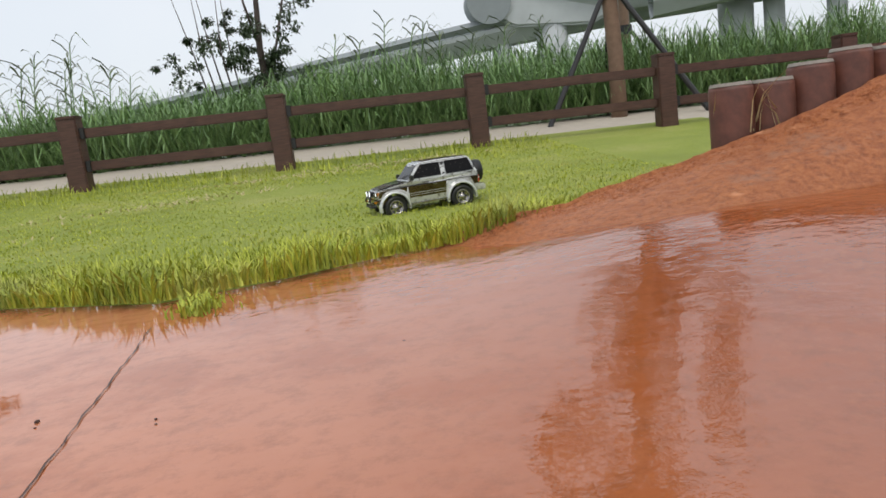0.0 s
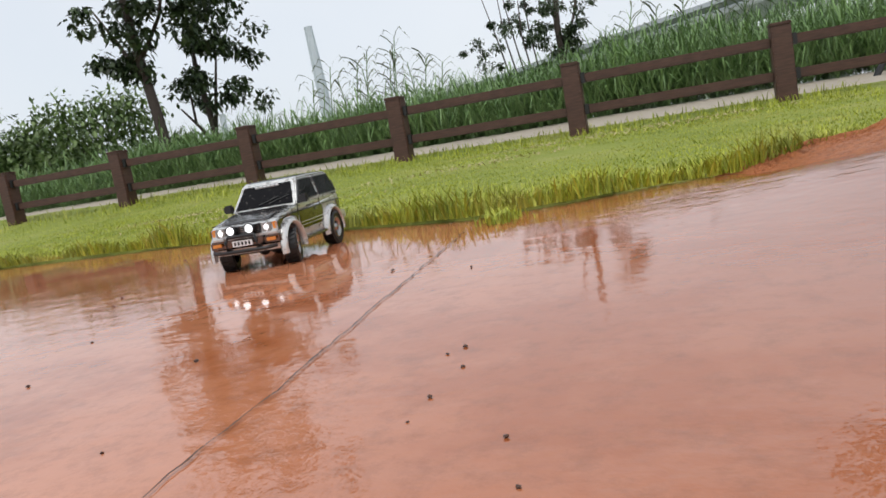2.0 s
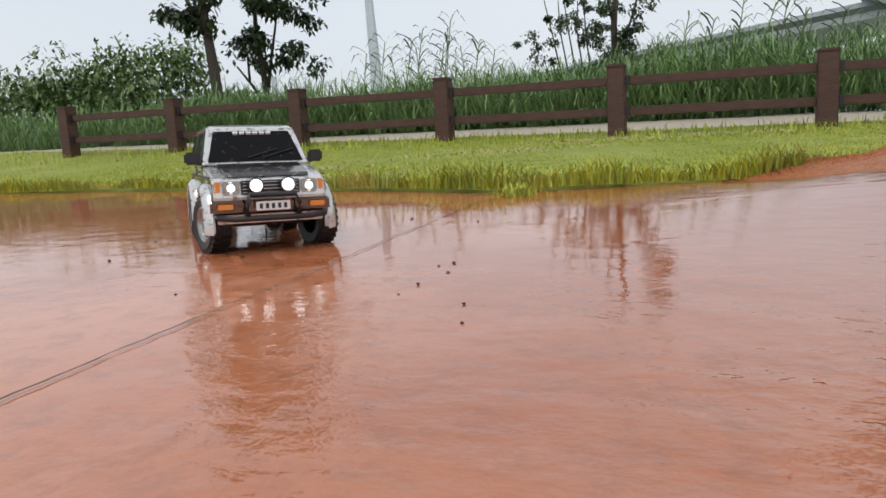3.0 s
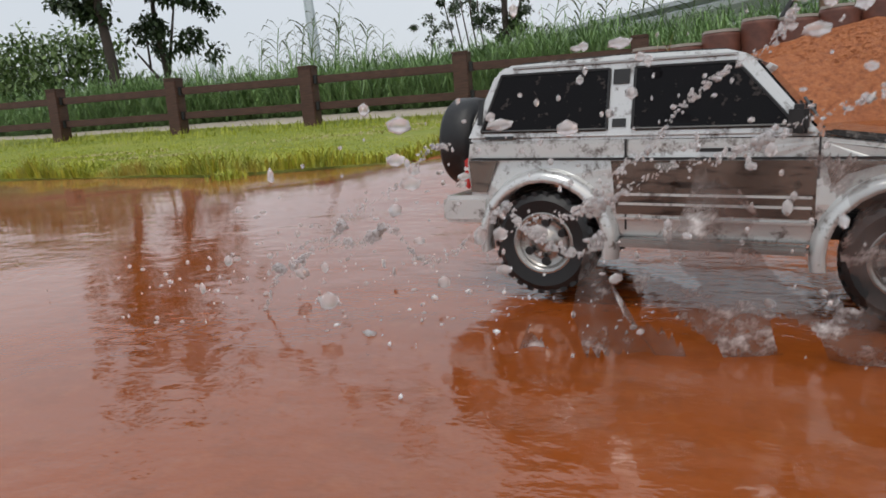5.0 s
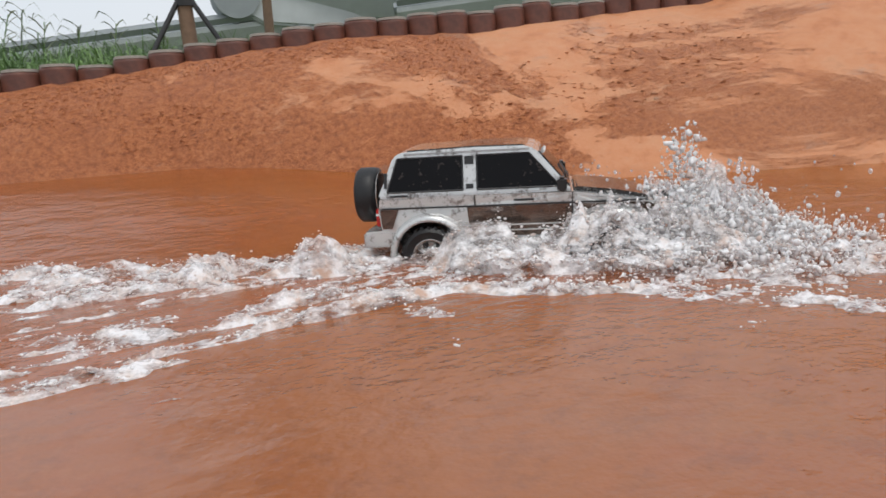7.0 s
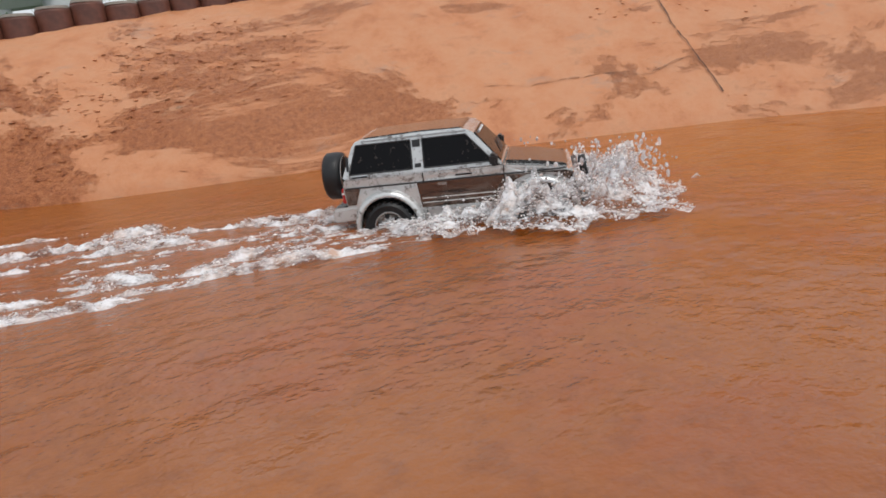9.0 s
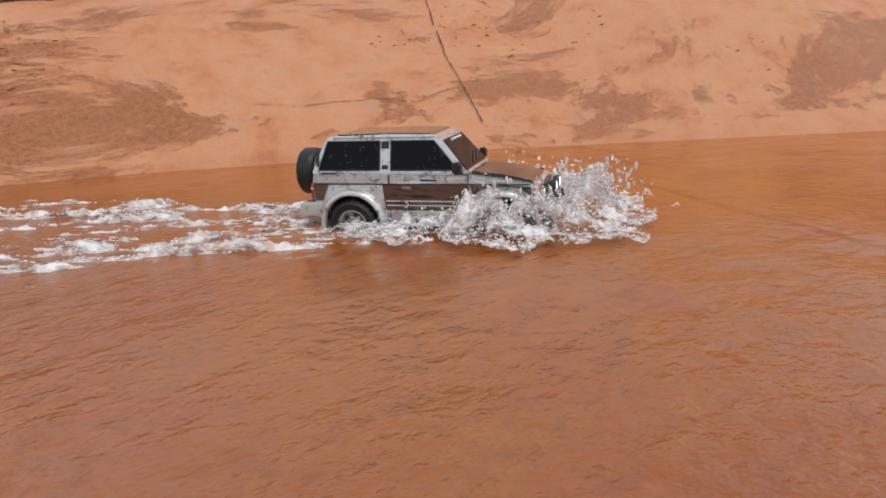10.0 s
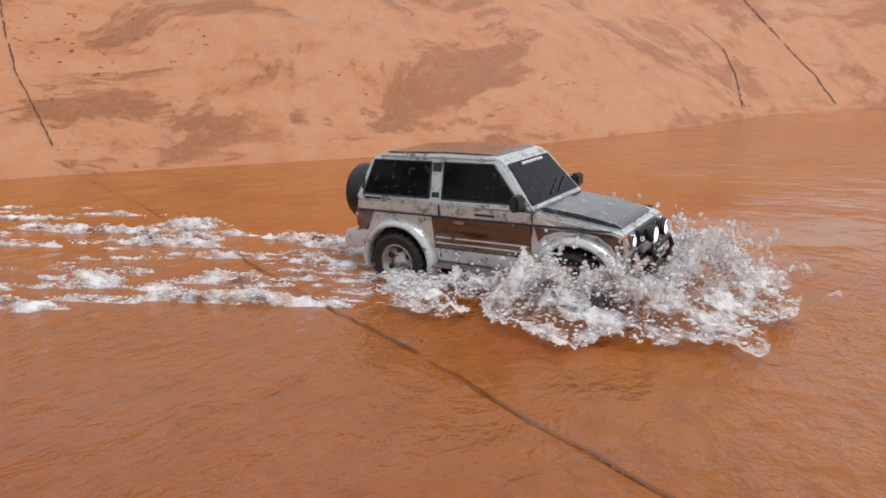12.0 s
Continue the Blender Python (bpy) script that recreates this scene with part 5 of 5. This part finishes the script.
# foam washed out towards the dry side in the first plunge
def wash_lim(x, y):
    return (0.25 + 0.22 * math.exp(-((x - .35) / .5) ** 2)) * (1 + .3 * fbm(x, y, 6))


def wash_value(x, y):
    lim = wash_lim(x, y)
    return fbm(x * .55, y * 1.2, 15, 4) + .18 - 0.5 * max(0, -y / lim - .25) - 1.5 * max(0, -y / lim - .7)


def wash_height(x, y):
    ridge = math.exp(-((y + .14) / .06) ** 2) * math.exp(-((x - .1) / .7) ** 2)
    val = wash_value(x, y)
    if val < 0:
        return 0.05 * val - 0.001
    return (0.012 + 0.07 * ridge) * min(.8, val) - 0.001 + 0.007 * fbm(x, y, 60, 3) * min(1, max(0, val * 4))


def wash_keep(x, y):
    return wash_value(x, y) > -.32


wash = tagged(new("side_wash"), "white froth washed out beside the car", "foam")
v_, f_ = foam_grid(-1.1, 0.80, -0.66, -0.085, 0.006, wash_height, wash_keep)
raw("churn", v_, f_, CHURN, wash, "torn muddy white water", True)
g = np.random.default_rng(51)
pts = []
while len(pts) < 6000:
    x, y = g.uniform(-1.1, .80), g.uniform(-.66, -.085)
    if wash_height(x, y) < .001 or g.random() > .25 + 1.2 * max(0, fbm(x, y, 19)):
        continue
    pts.append((x, y, wash_height(x, y) * g.uniform(.6, 1.05) + .012 * g.random() ** 4))
froth("froth", np.array(pts), 0.0006 + 0.0022 * g.random(len(pts)) ** 2.6, 0.6, FOAM, wash, "white froth", 52)


# the curtain of water beside the car as it drops into the pool
def sheet_mesh():
    verts, faces, nx, nz = [], [], 230, 84
    keep = {}
    for i in range(nx):
        for j in range(nz):
            u, v = i / (nx - 1), j / (nz - 1)
            x = 0.26 - 0.46 * u - 0.06 * v
            top = 0.02 + 0.33 * (1 - u) ** 1.1 + 0.05 * noise.noise((u * 9, 1, 1)) + 0.03 * noise.noise((u * 25, 2, 1))
            y = -0.105 - 0.10 * v - 0.03 * noise.noise((u * 6, v * 4, 2))
            z = v * top + 0.010 * noise.noise((u * 22, v * 8, 4))
            verts.append((x, y, z))
            keep[i, j] = noise.noise((x * 14 + z * 6, z * 9, 6)) + 0.5 * noise.noise((x * 40 + z * 20, z * 30, 8)) - 0.75 * v ** 1.5 + 0.50 > 0
    for i in range(nx - 1):
        for j in range(nz - 1):
            if keep[i, j] and keep[i + 1, j] and keep[i, j + 1] and keep[i + 1, j + 1]:
                a = i * nz + j
                faces.append((a, a + nz, a + nz + 1, a + 1))
    return verts, faces


curtain = tagged(new("water_curtain"), "torn sheet of clear water flung up beside the car", "splash")
v_, f_ = sheet_mesh()
raw("sheet", v_, f_, VEIL, curtain, "", True)
g = np.random.default_rng(31)
pts = []
for _ in range(700):
    u = g.random()
    top = 0.04 + 0.30 * (1 - u)
    pts.append((0.22 - 0.85 * u + g.normal(0, .05), -0.17 + g.normal(0, .05), top * g.random() ** .6 * 1.2 + .01))
froth("bead_spray", np.array(pts), 0.0010 + 0.0042 * g.random(len(pts)) ** 4, 1.2, DROP, curtain, "flying beads of water", 32, 0.04)
pts = []
for _ in range(7500):
    u = g.random()
    pts.append((0.25 - 0.95 * u + g.normal(0, .03), -0.15 + g.normal(0, .05), abs(g.normal(0, .030)) + .09 * math.sin(math.pi * u) ** 2 * g.random() ** 1.6))
froth("froth", np.array(pts), 0.0004 + 0.0014 * g.random(len(pts)) ** 2.5, 0.9, FOAM, curtain, "white froth at its foot", 33)
# torn strings of water arching out of it
STRINGS = [((-.46, .0), (-.30, .17), (-.14, .245)), ((-.30, .16), (-.18, .20), (-.04, .19)), ((-.10, .19), (.10, .25), (.30, .36)), ((-.06, .20), (.06, .30), (.14, .38)),
           ((-.38, .02), (-.28, .10), (-.20, .12))]
for k, (a0, a1, a2) in enumerate(STRINGS):
    line = []
    for q in spread(0, 1, 420):
        x = a0[0] * (1 - q) ** 2 + 2 * a1[0] * q * (1 - q) + a2[0] * q * q
        z = a0[1] * (1 - q) ** 2 + 2 * a1[1] * q * (1 - q) + a2[1] * q * q
        line.append((x + .022 * noise.noise((q * 5, k, 1)) + g.normal(0, .0016), -.19 - .006 * k + .012 * noise.noise((q * 6, k, 3)), z + .026 * noise.noise((q * 6, k, 2)) + g.normal(0, .0016)))
    radii = np.array([0.0007 + .0021 * max(0, noise.noise((i_ * .045, k * 3.3, 5)) + .22) for i_ in range(420)]) * g.uniform(.5, 1.1, 420)
    froth("water_string", np.array(line), radii, 1.0, DROP, curtain, "torn string of beads", 70 + k, 0.08)

# the tall burst ahead of the bumper after the plunge
plume = tagged(new("splash_plume"), "white burst of water thrown up before the car's nose", "splash")
g = np.random.default_rng(61)
pts = []
while len(pts) < 7000:
    x, y = g.normal(.25, .085), g.normal(-.03, .085)
    h = .10 * math.exp(-((x - .23) / .085) ** 2 - ((y + .02) / .10) ** 2) * (.65 + .9 * max(0, fbm(x, y, 17) + .3)) + .02
    if x < .16 and abs(y) < .08:
        continue
    pts.append((x, y, h * g.random() ** .8))
froth("froth", np.array(pts), 0.0006 + 0.0026 * g.random(len(pts)) ** 3, 1.6, FOAM, plume, "white torn froth", 62, 0.3)
v_, f_ = foam_grid(.10, .42, -.22, .16, .004, lambda x, y: .085 * math.exp(-((x - .23) / .085) ** 2 - ((y + .02) / .10) ** 2) * (.55 + 1.0 * max(0, fbm(x, y, 22)) + .8 * max(0, noise.noise((x * 75, y * 75, 2)))) - .004,
                   lambda x, y: (x > .17 or abs(y) > .085) and math.hypot((x - .25) / .16, (y + .03) / .17) < .95 + .3 * fbm(x, y, 14))
raw("crest", v_, f_, CHURN, plume, "lifted white water", True)
pts = [(g.normal(.25, .10), g.normal(-.04, .11), abs(g.normal(.05, .03))) for _ in range(170)]
froth("bead_spray", np.array(pts), 0.0007 + 0.0024 * g.random(len(pts)) ** 3, 1.3, DROP, plume, "flying beads of water", 63, 0.04)

BURSTS = []
g = np.random.default_rng(41)
for k in range(60):
    ob = part("water_drops", drops(int(g.integers(22, 44)), np.array([.13, .09, .09]), .0010, .0043, 100 + k, 1.15), DROP, None, "", True)
    tagged(ob, "cluster of clear drops flung from the water", "water drops", "flying drops", "stuff")
    late = k >= 20
    t0 = 4.95 + 1.1 * (k / 20) + g.uniform(-.05, .05) if not late else 5.70 + 0.65 * (k - 20) / 40
    BURSTS.append((ob, t0, g.uniform(-.45, .15), g.uniform(-.38, .02), g.uniform(1.2, 2.2) if not late else g.uniform(1.5, 2.6), g.uniform(-.25, .25)))


# ---------- motion ----------
def car_at(t):
    cols = np.array(CAR).T
    return [float(np.interp(t, cols[0], c)) for c in cols[1:]]


def car_pose(x, y, z, heading, nose_up=0.0, lean=0.0):
    return pose(x, y, z) @ pose(0, 0, 0, 0, 0, heading) @ pose(0, 0, 0, lean, -nose_up, 0)


def motions():
    walk(car, [(r_[0], car_pose(*r_[1:])) for r_ in CAR])
    # wheels turn with the way driven
    times = [k / 30 for k in range(0, 361)]
    way, spin = 0.0, []
    last = car_at(0)
    for t in times:
        now = car_at(t)
        way += math.hypot(now[0] - last[0], now[1] - last[1])
        last = now
        spin.append(way / 0.040)
    for w in WHEELS:
        base = Matrix.Translation(w.location)
        front = w.location.x > 0
        rows = []
        for t, s in zip(times, spin):
            steer = float(np.interp(t, STEER[0], STEER[1])) if front else 0
            rows.append((t, base @ pose(0, 0, 0, 0, 0, steer) @ Matrix.Rotation(s, 4, "Y")))
        walk(w, rows)
    # wave and wake ride along on the water's surface
    rows_w, rows_k, rows_p = [], [], []
    for t in spread(0, 12, 121):
        x, y, z, h, *_ = car_at(t)
        up = float(np.interp(t, [0, 5.0, 5.6, 6.1, 7.2, 8.8, 12], [-.25, -.25, -.03, 0.006, 0.010, 0.003, 0.003]))
        rows_w.append((t, pose(x, y, up + pool_z(x), 0, 0, h)))
        burst = float(np.interp(t, [0, 5.7, 6.3, 6.6, 7.0, 7.4, 8.2, 12], [-.35, -.35, -.05, 0, 0, -.02, -.35, -.35]))
        rows_p.append((t, pose(x, y, burst + pool_z(x), 0, 0, h)))
        x2, y2, _, h2, *_ = car_at(max(0, t - 0.12))
        upk = float(np.interp(t, [0, 5.4, 6.0, 12], [-.25, -.25, .001, .001]))
        hk = math.degrees(math.atan2(y - car_at(max(0, t - 1.2))[1], x - car_at(max(0, t - 1.2))[0])) if t > 5 else h
        rows_k.append((t, pose(x, y, upk + pool_z(x), 0, 0, hk)))
    walk(wave, rows_w)
    walk(plume, rows_p)
    walk(wake, rows_k)
    rows_s = []
    for t in spread(0, 12, 121):
        x, y, z, h, *_ = car_at(t)
        rows_s.append((t, pose(x, y, float(np.interp(t, [0, 5.15, 5.5, 6.0, 7.3, 8.3, 12], [-.3, -.3, 0, 0, -.002, -.3, -.3])) + pool_z(x), 0, 0, h)))
    walk(wash, rows_s)
    rows_c = []
    for t in spread(0, 12, 121):
        x, y, z, h, *_ = car_at(t)
        up = float(np.interp(t, [0, 4.6, 4.95, 5.15, 5.4, 6.0, 6.45, 12], [-.45, -.45, -.15, -.08, .01, -.06, -.45, -.45]))
        rows_c.append((t, pose(x, y, up, 0, 0, h)))
    walk(curtain, rows_c)
    for ob, t0, ahead, side, lift, off in BURSTS:
        x, y, _, h, *_ = car_at(t0)
        c, s = math.cos(radians(h)), math.sin(radians(h))
        ox, oy = 0.10 + off, -0.11
        flight = 2 * lift / 9.81 + 0.10
        rows = [(0, pose(x, y, -.6)), (round(t0 - .1, 3), pose(x + c * ox - s * oy, y + s * ox + c * oy, -.6))]
        for k in range(9):
            q = flight * k / 8
            px, py = ox + (0.35 + ahead) * q, oy + side * q
            rows.append((t0 + q, pose(x + c * px - s * py, y + s * px + c * py, -.22 + (lift + .9) * q - 4.9 * q * q, 0, 0, 60 * q)))
        rows.append((t0 + flight + .12, pose(x + c * px - s * py, y + s * px + c * py, -.6, 0, 0, 60 * flight)))
        rows.append((12, pose(x + c * px - s * py, y + s * px + c * py, -.6, 0, 0, 60 * flight)))
        walk(ob, rows)


motions()
